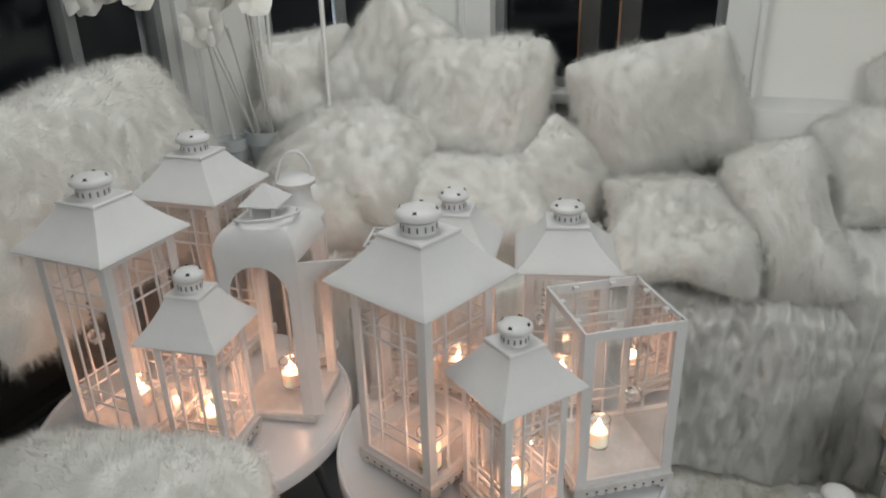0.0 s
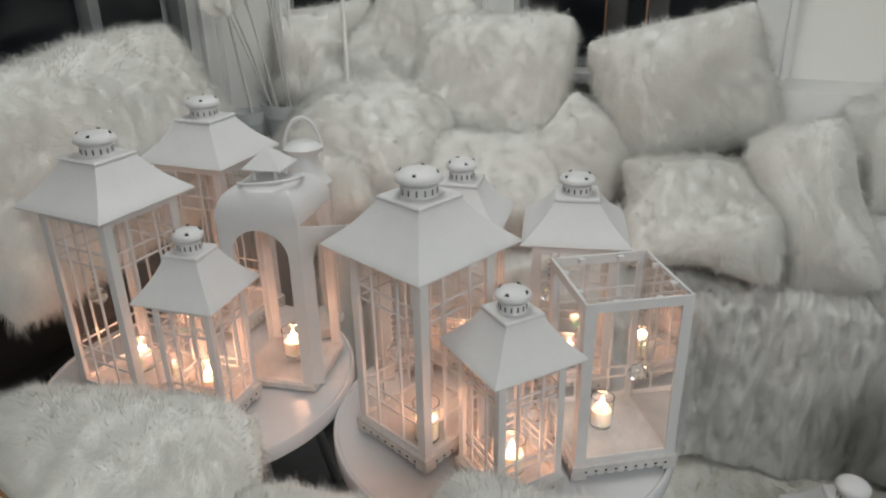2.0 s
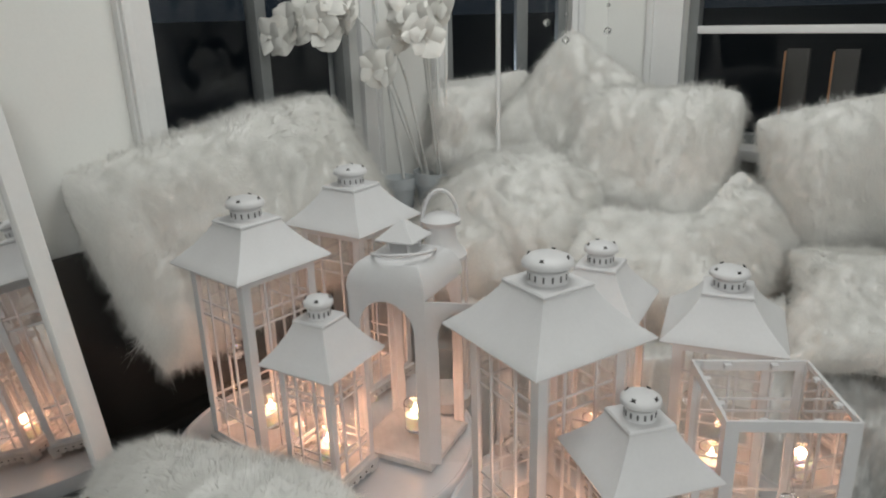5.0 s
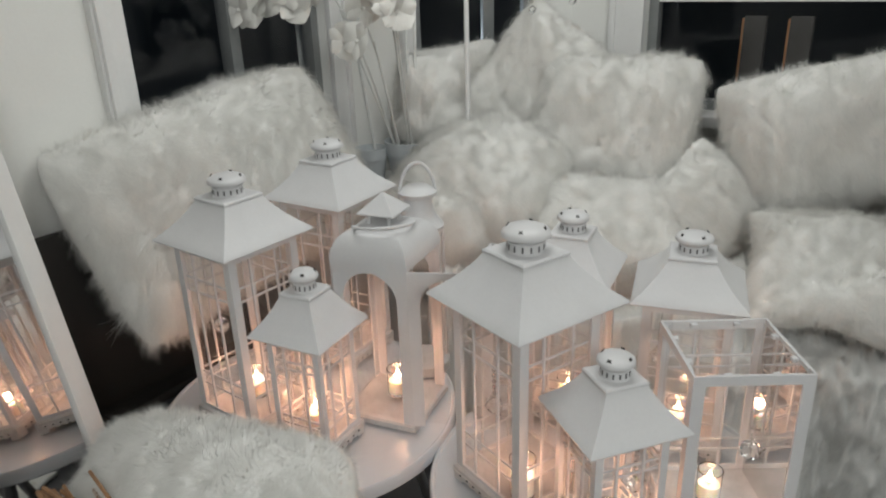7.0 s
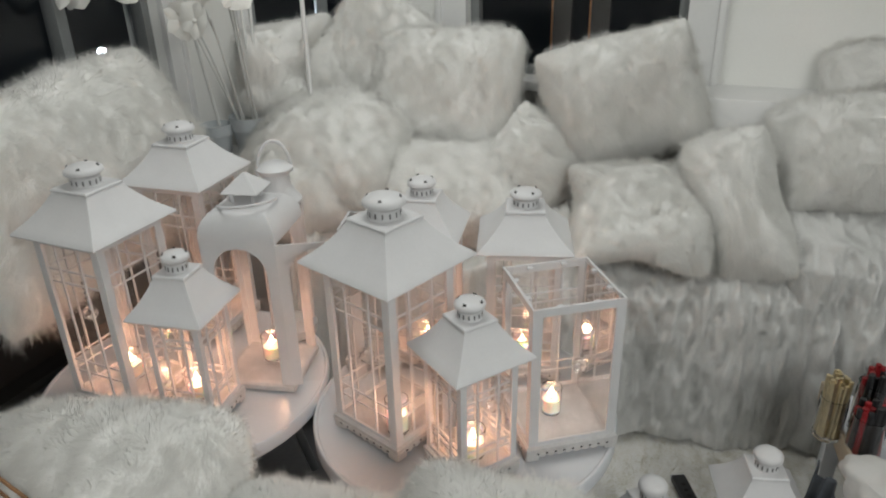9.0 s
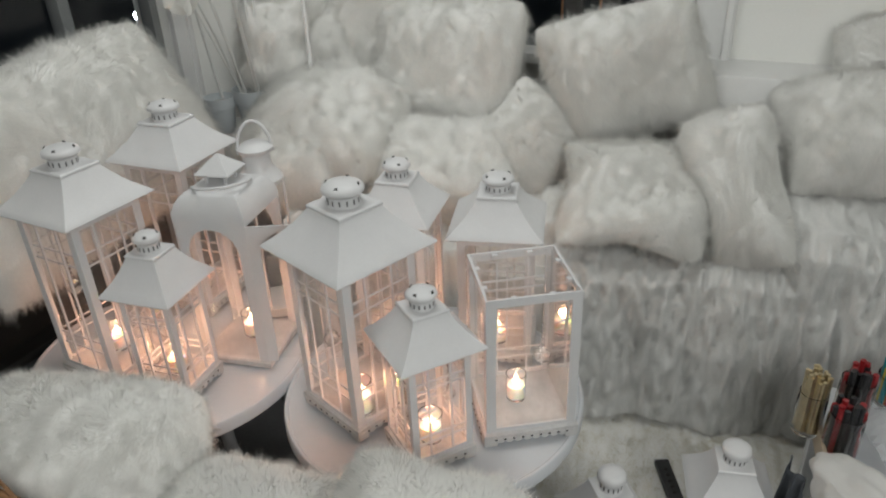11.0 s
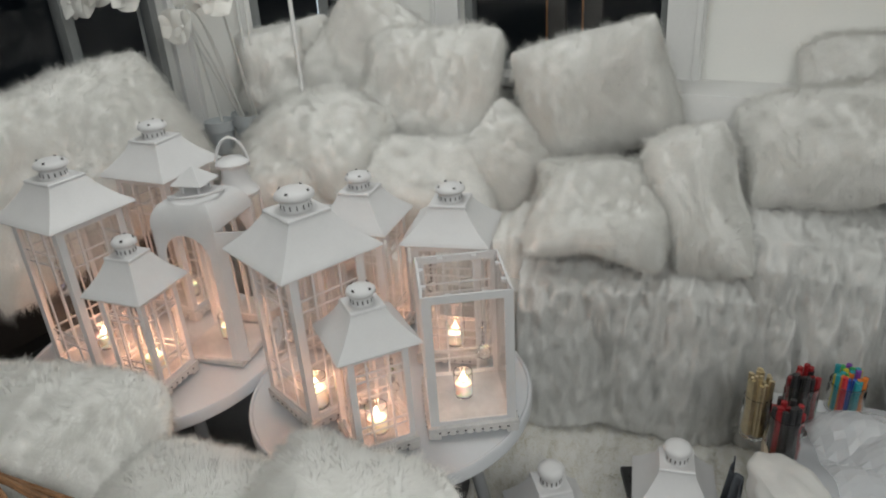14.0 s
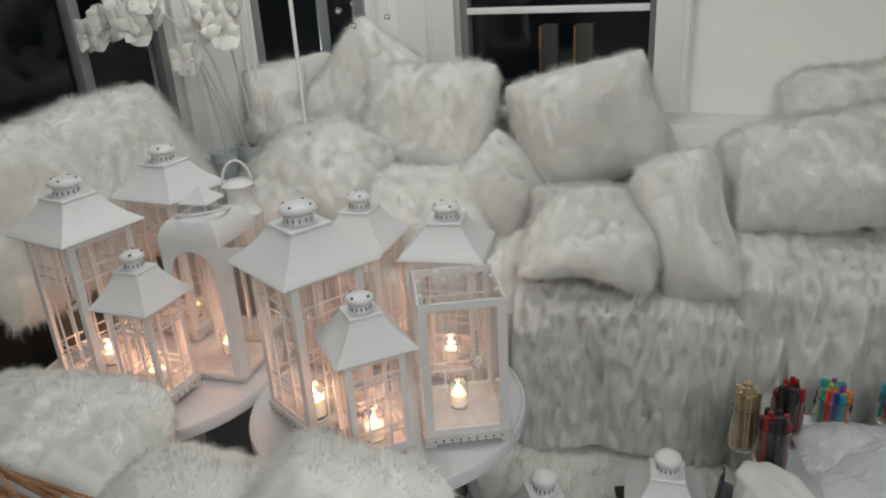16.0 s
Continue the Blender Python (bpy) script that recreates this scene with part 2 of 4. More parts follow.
def grid_quads(nu, nv, wrap=False):
    i, j = np.meshgrid(np.arange(nu - (0 if wrap else 1)), np.arange(nv - 1), indexing="ij")
    a = i * nv + j
    b = ((i + 1) % nu) * nv + j
    return np.stack([a, b, b + 1, a + 1], -1).reshape(-1, 4)


def plain_mesh(name, verts, quads, mat):
    me = bpy.data.meshes.new(name)
    me.from_pydata(verts.tolist(), [], quads.tolist())
    me.materials.append(mat)
    me.shade_smooth()
    return me


def pillow(label, m, w, h, t, seed, pile=0.034, density=14.0, comb=(0, -0.6, 0), lumps=0.012, power=3.4, mat=None, name="fur_cushion", group="fur cushions", pinch=0.035, fold=0.0, tuft_high=0.0021, share=0.55, lift=0.14, thin=0.00055, roundness=0.0):
    """A stuffed cushion in its own axes (x across, y up, z out), covered in long pile."""
    nu, nv = 76, 76
    verts, quads = [], []
    g = np.linspace(-1, 1, nu)
    uu, vv = np.meshgrid(g, g, indexing="ij")
    uu, vv = np.sin(uu * math.pi / 2), np.sin(vv * math.pi / 2)
    body = (np.clip(1 - np.abs(uu) ** power, 0, 1) * np.clip(1 - np.abs(vv) ** power, 0, 1)) ** 0.62
    soft = 1 - 0.07 * (uu * vv) ** 4
    px = w / 2 * uu * np.sqrt(1 - roundness * vv ** 2 / 2) * soft * (1 - pinch * (1 - vv ** 2))
    py = h / 2 * vv * np.sqrt(1 - roundness * uu ** 2 / 2) * soft * (1 - pinch * (1 - uu ** 2))
    front = np.stack([px, py, t / 2 * body], -1).reshape(-1, 3)
    back = np.stack([px, py, -t / 2 * body], -1).reshape(-1, 3)
    verts = np.concatenate([front, back])
    gq = grid_quads(nu, nv)
    quads = np.concatenate([gq, gq[:, ::-1] + nu * nv])
    wob = np.stack([smooth_noise(verts, 7 / max(w, h), seed + k) for k in range(3)], 1)
    verts = verts + lumps * wob
    n_out = np.concatenate([np.tile([0, 0, 1.0], (nu * nv, 1)), np.tile([0, 0, -1.0], (nu * nv, 1))])
    tuft = np.concatenate([tufts(nu, nv, seed + 50), tufts(nu, nv, seed + 51)])
    verts = verts + n_out * tuft_high * tuft[:, None] * np.tile(body.reshape(-1, 1) ** 0.5, (2, 1))
    verts[:, 2] += fold * np.sin(verts[:, 0] / w * 7.0 + verts[:, 1] / h * 2.0)
    ob = new(name, plain_mesh(name, verts, quads, CLOTH))
    ob.matrix_world = m
    tagged(ob, label, "cushion", group)
    inv = m.to_3x3().inverted()
    comb_l = np.array(inv @ Vector((0, 0, -0.45))) + np.array(comb, float) * 0.5
    keep = np.concatenate([np.ones(len(gq)), 0.2 * np.ones(len(gq))])
    fur = new("fur", fur_mesh("fur", verts, quads, int(density * 1e4 * w * h * 1.5), pile, thin, comb_l, mat or FUR, seed, keep=keep, stray_share=share, lift=lift, turn=np.array(m.to_3x3())))
    fur.parent = ob
    tagged(fur, kind="stuff")
    return ob


def stand(x, y, z, lean=20.0, yaw=0.0, spin=0.0):
    """The pose of a cushion that stands with its face to the room, leaning back."""
    return pose(x, y, z, 90 - lean, 0, yaw) @ pose(0, 0, 0, 0, 0, spin)


def draped(name, label, fn, nu, nv, seed, mat, count, pile=0.025, comb=(0, 0, -0.8), category="throw", thick=0.012, flip=True):
    """A fur throw over furniture: fn(u, v) gives its places for u, v from 0 to 1."""
    us, vs = np.meshgrid(np.linspace(0, 1, nu), np.linspace(0, 1, nv), indexing="ij")
    verts = fn(us.ravel(), vs.ravel())
    verts = verts + np.array([0, -0.0042, 0.002]) * tufts(nu, nv, seed + 50, 5)[:, None]
    quads = grid_quads(nu, nv)
    if flip:
        quads = quads[:, ::-1]
    ob = new(name, plain_mesh(name, verts, quads, CLOTH_GREY if mat is FUR_GREY else CLOTH))
    solid = ob.modifiers.new("thickness", "SOLIDIFY")
    solid.thickness, solid.offset = thick, -1
    tagged(ob, label, category)
    fur = new("fur", fur_mesh("fur", verts, quads, int(count * 1.5), pile * 0.9, 0.0006, comb, mat, seed))
    fur.parent = ob
    tagged(fur, kind="stuff")
    return ob


# ---- room ----
def wall_facet(name, a, b, holes, top=2.5, thick=0.14, label=""):
    """A wall from a to b in plan; holes are (start, end, sill, head) along it. Its room side is on the right of a to b."""
    a, b = Vector((*a, 0)), Vector((*b, 0))
    d = (b - a).normalized()
    ang = math.degrees(math.atan2(d.y, d.x))
    length = (b - a).length
    items, x = [], 0.0
    for s, e, sill, head in holes:
        if s > x:
            items.append((x, s, 0, top))
        items += [(s, e, 0, sill), (s, e, head, top)]
        x = e
    if length > x:
        items.append((x, length, 0, top))
    bm = boxes(*[(((p + q) / 2, thick / 2, (r + t) / 2), (q - p, thick, t - r)) for p, q, r, t in items])
    ob = part(name, bm, WALL, smooth=False)
    ob.matrix_world = pose(a.x, a.y, 0, 0, 0, ang)
    tagged(ob, label or "plain white painted wall", "wall", kind="structure")
    return ob.matrix_world


def window_in(name, m, s, e, sill, head, mullions=(), rails=(), label="", casing=0.09, frame_mat=None, rail_mat=None):
    """A window in a wall's own axes, with casing, frame, panes and bars."""
    win = thing(name, m, label, "window", kind="structure")
    mid, wide, high = (s + e) / 2, e - s, head - sill
    fm = frame_mat or TRIM
    cas = boxes(((s - casing / 2, -0.012, (sill + head) / 2), (casing, 0.024, high + 0.1)), ((e + casing / 2, -0.012, (sill + head) / 2), (casing, 0.024, high + 0.1)),
                ((s - casing + 0.018, -0.018, (sill + head) / 2), (0.022, 0.036, high + 0.1)), ((e + casing - 0.018, -0.018, (sill + head) / 2), (0.022, 0.036, high + 0.1)),
                ((mid, -0.012, head + casing / 2), (wide - 0.004, 0.024, casing)), bevel=0.003)
    part("casing", cas, TRIM, win)
    part("window_sill", boxes(((mid, -0.03, sill - 0.02), (wide + 2 * casing, 0.1, 0.04)), bevel=0.006), TRIM, win)
    f = 0.035
    part("window_frame", boxes(((s + f / 2, 0.06, (sill + head) / 2), (f, 0.05, high)), ((e - f / 2, 0.06, (sill + head) / 2), (f, 0.05, high)),
                               ((mid, 0.06, head - f / 2), (wide - 2 * f, 0.05, f)), ((mid, 0.06, sill + f / 2), (wide - 2 * f, 0.05, f)), bevel=0.003), fm, win)
    for x in mullions:
        part("mullion", boxes(((x, 0.06, (sill + head) / 2), (0.042, 0.05, high - 2 * f)), bevel=0.004), fm, win)
    for z in rails:
        part("rail", boxes(((mid, 0.045, z), (wide - 2 * f, 0.03, 0.026)), bevel=0.004), rail_mat or fm, win)
    gb = bmesh.new()
    sheet(gb, wide / 2 - f, 0.07, sill + f, head - f, mid)
    pane = part("pane", gb, WINDOW_GLASS, win, smooth=False)
    pane.visible_shadow = False
    return win


GREY_FRAME = material("grey_frame", (0.22, 0.23, 0.23), 0.45, 0.1, 0.15)
WEST_END, CORNER_L, CORNER_M, CORNER_R = (-1.49, 0.50), (-0.895, 2.806), (-0.145, 3.185), (2.7, 2.247)
left = wall_facet("wall_west", WEST_END, CORNER_L, [(1.462, 2.262, 0.9, 2.2)])
mid = wall_facet("wall_corner", CORNER_L, CORNER_M, [(0.235, 0.70, 0.9, 2.2)])
back = wall_facet("wall_north", CORNER_M, CORNER_R, [(0.288, 1.108, 1.02, 2.2)])
window_in("window_1", left, 1.462, 2.262, 0.9, 2.2, mullions=(1.875,), label="dark night window with grey frame in a white wall", frame_mat=GREY_FRAME)
window_in("window_2", mid, 0.235, 0.70, 0.9, 2.2, mullions=(0.53,), label="narrow dark night window in the corner of the bay", frame_mat=GREY_FRAME, casing=0.05)
window_in("window_3", back, 0.288, 1.108, 1.02, 2.2, rails=(1.40,), label="dark sash window with a pale meeting rail and white casing", frame_mat=GREY_FRAME, rail_mat=TRIM, casing=0.13)
wall_facet("wall_east", CORNER_R, (2.7, -3.2), [])
wall_facet("wall_south", (2.7, -3.2), (-1.49, -3.2), [])
wall_facet("wall_west_rear", (-1.49, -3.2), WEST_END, [])
tagged(part("floor", boxes(((0.6, 0.0, -0.05), (4.8, 7.2, 0.1))), FLOOR, smooth=False), "dark grey smooth floor", "floor", kind="structure")
tagged(part("ceiling", boxes(((0.6, 0.0, 2.56), (4.8, 7.2, 0.1))), WALL, smooth=False), "plain white ceiling", "ceiling", kind="structure")
yard = bpy.data.lights.new("street_light", "POINT")
yard.energy, yard.color, yard.shadow_soft_size = 60.0, (0.75, 0.87, 1.0), 0.06
yard_lamp = new("street_light", yard)
yard_lamp.matrix_world = pose(-2.85, 5.75, 0.74)
ground = part("ground", boxes(((0, 0, -0.3), (400, 400, 0.1))), NIGHT, smooth=False)
tagged(ground, "dark yard outside at night", "ground", kind="structure")


# ---- tables ----
def round_table(label, x, y, top, r, yaw):
    t = thing("round_table", pose(x, y, 0, 0, 0, yaw), label, "table", "round side tables")
    part("tabletop", lathe([(0, top - 0.006), (r - 0.03, top - 0.006), (r - 0.012, top - 0.004), (r - 0.008, top), (r - 0.003, top), (r, top - 0.004), (r, top - 0.034), (r - 0.004, top - 0.038), (0, top - 0.038)], 96), LACQUER, t)
    for k in range(4):
        a = math.radians(45 + 90 * k)
        leg = tube([(0.62 * r * math.cos(a), 0.62 * r * math.sin(a), top - 0.038), (0.95 * r * math.cos(a), 0.95 * r * math.sin(a), 0.0)], 0.018, 10, taper=0.7)
        part("leg", leg, LEG, t)
    return t


LEG = material("grey_leg", (0.32, 0.33, 0.34), 0.4, 0.2, 0.1)
TABLE_R, TABLE_L = 0.52, 0.535
round_table("round white lacquered side table crowded with lanterns", 0.145, 1.595, TABLE_R, 0.364, 20)
round_table("round white lacquered table crowded with lanterns", -0.567, 1.675, TABLE_L, 0.358, 5)


# ---- lanterns ----
def lattice(half, z0, z1, post):
    """The thin bars of one side at y = -half: three uprights, and pairs of cross bars above and below."""
    bm = bmesh.new()
    w, y, t = half - post, -half + 0.004, 0.0042
    for x in (-0.50 * w, 0.42 * w):
        box(bm, (x, y, (z0 + z1) / 2), (t, t, z1 - z0))
    h = z1 - z0
    for f in (0.14, 0.22, 0.76, 0.84):
        box(bm, (0, y + 0.0035, z0 + f * h), (2 * w, t * 0.7, t))
    return bm


def lantern(label, x, y, z, yaw, side, roof, edge, total, top=True, plain=(), stars=True):
    """A square enamelled lantern: side of the body, side of the roof, height of the roof's edge, height over all."""
    L = thing("lantern", pose(x, y, z, 0, 0, yaw), label, "lantern", "white metal lanterns")
    b, post = side / 2, side * 0.105
    foot = 0.018
    part("base_tray", square_rings([(b - 0.004, foot - 0.004), (b + 0.006, foot - 0.004), (b + 0.006, foot + 0.012), (b, foot + 0.016), (b - 0.006, foot + 0.016)]), ENAMEL_WORN, L, smooth=False)
    for sx in (-1, 1):
        for sy in (-1, 1):
            fb = bmesh.new()
            box(fb, (sx * (b - 0.010), sy * (b + 0.004), foot / 2 - 0.001), (0.026, 0.004, foot - 0.002))
            box(fb, (sx * (b + 0.004), sy * (b - 0.010), foot / 2 - 0.001), (0.004, 0.026, foot - 0.002))
            part("foot", fb, ENAMEL_WORN, L, smooth=False)
    for k in range(4):
        rot = Matrix.Rotation(k * math.pi / 2, 4, "Z")
        n = max(6, int(side / 0.02))
        low = []
        for i in range(8 * n + 1):
            xx = -b + i * 2 * b / (8 * n)
            low.append((xx, foot - 0.002 - 0.007 * abs(math.sin(math.pi * i / 8)) ** 0.6))
        skirt = bmesh.new()
        tops = [[skirt.verts.new((x_, -b - 0.0065 - d, foot + 0.004)) for x_, _ in low] for d in (0, 0.0015)]
        lows = [[skirt.verts.new((x_, -b - 0.0065 - d, z_)) for x_, z_ in low] for d in (0, 0.0015)]
        for i in range(len(low) - 1):
            for d in (0, 1):
                skirt.faces.new((tops[d][i], tops[d][i + 1], lows[d][i + 1], lows[d][i]))
            skirt.faces.new((lows[0][i], lows[0][i + 1], lows[1][i + 1], lows[1][i]))
            skirt.faces.new((tops[0][i], tops[0][i + 1], tops[1][i + 1], tops[1][i]))
        bmesh.ops.transform(skirt, matrix=rot, verts=skirt.verts)
        part("scalloped_skirt", skirt, ENAMEL_WORN, L, smooth=False)
        # row of small dark boxes set on the skirt, no openings cut
        for i in range(n - 1):
            db = bmesh.new()
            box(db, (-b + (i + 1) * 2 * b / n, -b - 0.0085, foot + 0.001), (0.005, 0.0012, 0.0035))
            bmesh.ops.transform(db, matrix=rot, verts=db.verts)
            part("dark_skirt_mark", db, DARK, L, smooth=False)
    z0, z1 = foot + 0.016, edge
    for k in range(4):
        rot = Matrix.Rotation(k * math.pi / 2, 4, "Z")
        pb = bmesh.new()
        box(pb, (-b + post / 2, -b + 0.002, (z0 + z1) / 2), (post, 0.004, z1 - z0))
        box(pb, (-b + 0.002, -b + 0.004 + (post - 0.004) / 2, (z0 + z1) / 2), (0.004, post - 0.004, z1 - z0))
        bmesh.ops.transform(pb, matrix=rot, verts=pb.verts)
        part("post", pb, ENAMEL, L, smooth=False)
        high = 0.024 if top else 0.018
        for zz, hh in ((z1 - high / 2, high), (z0 + 0.005, 0.010)):
            rb = bmesh.new()
            box(rb, (0, -b + 0.003, zz), (2 * (b - post), 0.006, hh))
            bmesh.ops.transform(rb, matrix=rot, verts=rb.verts)
            part("rail", rb, ENAMEL, L, smooth=False)
        if k not in plain:
            lb = lattice(b, z0 + 0.010, z1 - 0.024, post)
            bmesh.ops.transform(lb, matrix=rot, verts=lb.verts)
            part("lattice", lb, ENAMEL, L, smooth=False)
        gb = bmesh.new()
        sheet(gb, b - 0.013, -b + 0.0115, z0 + 0.002, z1 - 0.002)
        bmesh.ops.transform(gb, matrix=rot, verts=gb.verts)
        pane = part("pane", gb, PANE, L, smooth=False)
        pane.visible_shadow = False
    if not top:
        for k in range(4):
            rot = Matrix.Rotation(k * math.pi / 2, 4, "Z")
            for s in (-0.4, 0.4):
                cb = bmesh.new()
                box(cb, (s * b, -b + 0.011, z1 - 0.006), (0.012, 0.010, 0.006))
                bmesh.ops.transform(cb, matrix=rot, verts=cb.verts)
                part("clip", cb, ENAMEL, L, smooth=False)
        return L
    rise = total - edge
    r0, r1 = roof / 2, roof * 0.205
    rt = edge + rise * 0.60
    prof = [(r0 - 0.012, edge + 0.004), (r0 - 0.001, edge - 0.003), (r0, edge), (r0 - 0.002, edge + 0.003)]
    for i in range(1, 9):
        f = i / 8
        prof.append((r0 + (r1 - r0) * (1 - (1 - f) ** 1.55 * 0.25 - (1 - f) * 0.75), edge + 0.003 + (rt - edge - 0.003) * (0.74 * f + 0.26 * f * f)))
    part("roof", square_rings(prof), ENAMEL, L)
    part("collar", square_rings([(r1 * 1.0, rt + 0.0005), (r1 * 1.03, rt + 0.001), (r1 * 1.03, rt + 0.005), (r1 * 0.97, rt + 0.008)]), ENAMEL, L, smooth=False)
    n0, n1 = rt + 0.008, rt + 0.008 + rise * 0.17
    rn = roof * 0.128
    part("neck", lathe([(rn * 1.08, n0), (rn, n0 + 0.003), (rn, n0 + (n1 - n0) * 0.8), (rn * 1.22, n1 + 0.002)], 28), ENAMEL, L)
    # slots are not cut: grey strips on the neck paint their shade
    for k in range(14):
        a = 2 * math.pi * k / 14
        sb = bmesh.new()
        box(sb, (0, 0, 0), (0.0012, 0.0032, (n1 - n0) * 0.45), pose(rn * math.cos(a), rn * math.sin(a), n0 + (n1 - n0) * 0.42, 0, 0, math.degrees(a)))
        part("slot_shade_strip", sb, VENT, L, smooth=False)
    rc = roof * 0.168
    dome = [(rn * 1.02, n1), (rc, n1 + 0.004), (rc, n1 + 0.008)]
    hd = total - n1 - 0.008
    for i in range(1, 9):
        f = i / 8
        dome.append((rc * math.cos(f * math.pi / 2) if i < 8 else 0.0, n1 + 0.008 + hd * math.sin(f * math.pi / 2)))
    cap = part("cap", lathe(dome, 32), ENAMEL, L)
    # star holes stay uncut: dark raised stars paint the shade in them
    for k in range(4 if stars else 0):
        a = math.radians(45 + 90 * k - 12)
        f = 0.42
        rr, zz = rc * math.cos(f * math.pi / 2), n1 + 0.008 + hd * math.sin(f * math.pi / 2)
        tilt = math.degrees(math.atan2(hd * math.cos(f * math.pi / 2), rc * math.sin(f * math.pi / 2)))
        star = bmesh.new()
        ring = [star.verts.new(((0.0056 if i % 2 == 0 else 0.0026) * math.cos(i * math.pi / 5), (0.0056 if i % 2 == 0 else 0.0026) * math.sin(i * math.pi / 5), 0)) for i in range(10)]
        face = star.faces.new(ring)
        made = bmesh.ops.extrude_face_region(star, geom=[face])
        bmesh.ops.translate(star, vec=(0, 0, 0.0016), verts=[v for v in made["geom"] if isinstance(v, bmesh.types.BMVert)])
        m = pose(0, 0, 0, 0, 0, math.degrees(a)) @ Matrix.Translation((rr, 0, zz)) @ Matrix.Rotation(math.radians(90 - tilt), 4, "Y") @ Matrix.Translation((0, 0, -0.0006))
        bmesh.ops.transform(star, matrix=m, verts=star.verts)
        part("star_shade_patch", star, DARK, cap, smooth=False)
    return L


BIG = dict(side=0.188, roof=0.246, edge=0.458, total=0.598)
MIDDLE = dict(side=0.172, roof=0.213, edge=0.366, total=0.50)
lantern("tall white enamel lantern with pagoda roof, candle lit", -0.679, 1.62, TABLE_L, -20, **BIG)
lantern("tall white lantern half hidden behind the others", -0.60, 1.955, TABLE_L, -14, **BIG)
lantern("small white lantern with pagoda roof, candle lit", -0.477, 1.544, TABLE_L, -10, side=0.130, roof=0.184, edge=0.29, total=0.425)
lantern("large white lantern with flared roof and crystal ball", -0.012, 1.535, TABLE_R, -38, side=0.196, roof=0.27, edge=0.428, total=0.575)
lantern("small white lantern at the table's front edge", 0.165, 1.395, TABLE_R, 35, side=0.138, roof=0.19, edge=0.29, total=0.41)
lantern("white lantern with square collar behind the open one", 0.292, 1.795, TABLE_R, -2, side=0.18, roof=0.228, edge=0.362, total=0.487)
lantern("white lantern behind the large one", 0.038, 1.845, TABLE_R, -8, **MIDDLE)
lantern("white square lantern with its roof taken off", 0.358, 1.53, TABLE_R, 16, side=0.20, roof=0.2, edge=0.375, total=0.5, top=False, plain=(0, 3))



# ---- candles ----
def candle(x, y, z, r=0.027, high=0.068, fill=0.56, watts=0.38):
    """A glass votive with a burning candle in it."""
    c = thing("candle_glass", pose(x, y, z), "clear glass votive with a burning candle", "candle holder", "votive candles")
    part("glass", lathe([(0, 0), (r * 0.9, 0), (r * 0.94, 0.003), (r, high), (r - 0.002, high), (r * 0.94 - 0.002, 0.006), (0, 0.006)], 24), GLASS, c).visible_shadow = False
    wax = part("candle", lathe([(0, 0.0065), (r * 0.8, 0.0065), (r * 0.82, high * fill), (r * 0.5, high * fill - 0.002), (0, high * fill - 0.003)], 20), WAX, c)
    part("wick", tube([(0, 0, high * fill - 0.004), (0.001, 0, high * fill + 0.006)], 0.0008, 6), DARK, wax)
    part("flame", lathe([(0, high * fill + 0.003), (0.0045, high * fill + 0.007), (0.0055, high * fill + 0.012), (0.0045, high * fill + 0.018), (0.002, high * fill + 0.026), (0, high * fill + 0.031)], 12), FLAME, wax)
    data = bpy.data.lights.new("candle_light", "POINT")
    data.energy, data.color, data.shadow_soft_size = watts, (1.0, 0.47, 0.28), 0.012
    lamp = new("candle_light", data)
    lamp.matrix_world = pose(x, y, z + high * fill + 0.018)
    return c


BED = 0.0345
candle(-0.685, 1.635, TABLE_L + BED)
candle(-0.488, 1.555, TABLE_L + BED)
candle(-0.352, 1.72, TABLE_L + BED)
candle(-0.59, 1.94, TABLE_L + BED)
candle(0.0, 1.46, TABLE_R + BED, high=0.085, fill=0.6)
candle(0.17, 1.385, TABLE_R + BED, r=0.027)
candle(0.348, 1.535, TABLE_R + BED, r=0.024, watts=0.08)
candle(0.292, 1.76, TABLE_R + BED)
candle(0.045, 1.80, TABLE_R + BED)


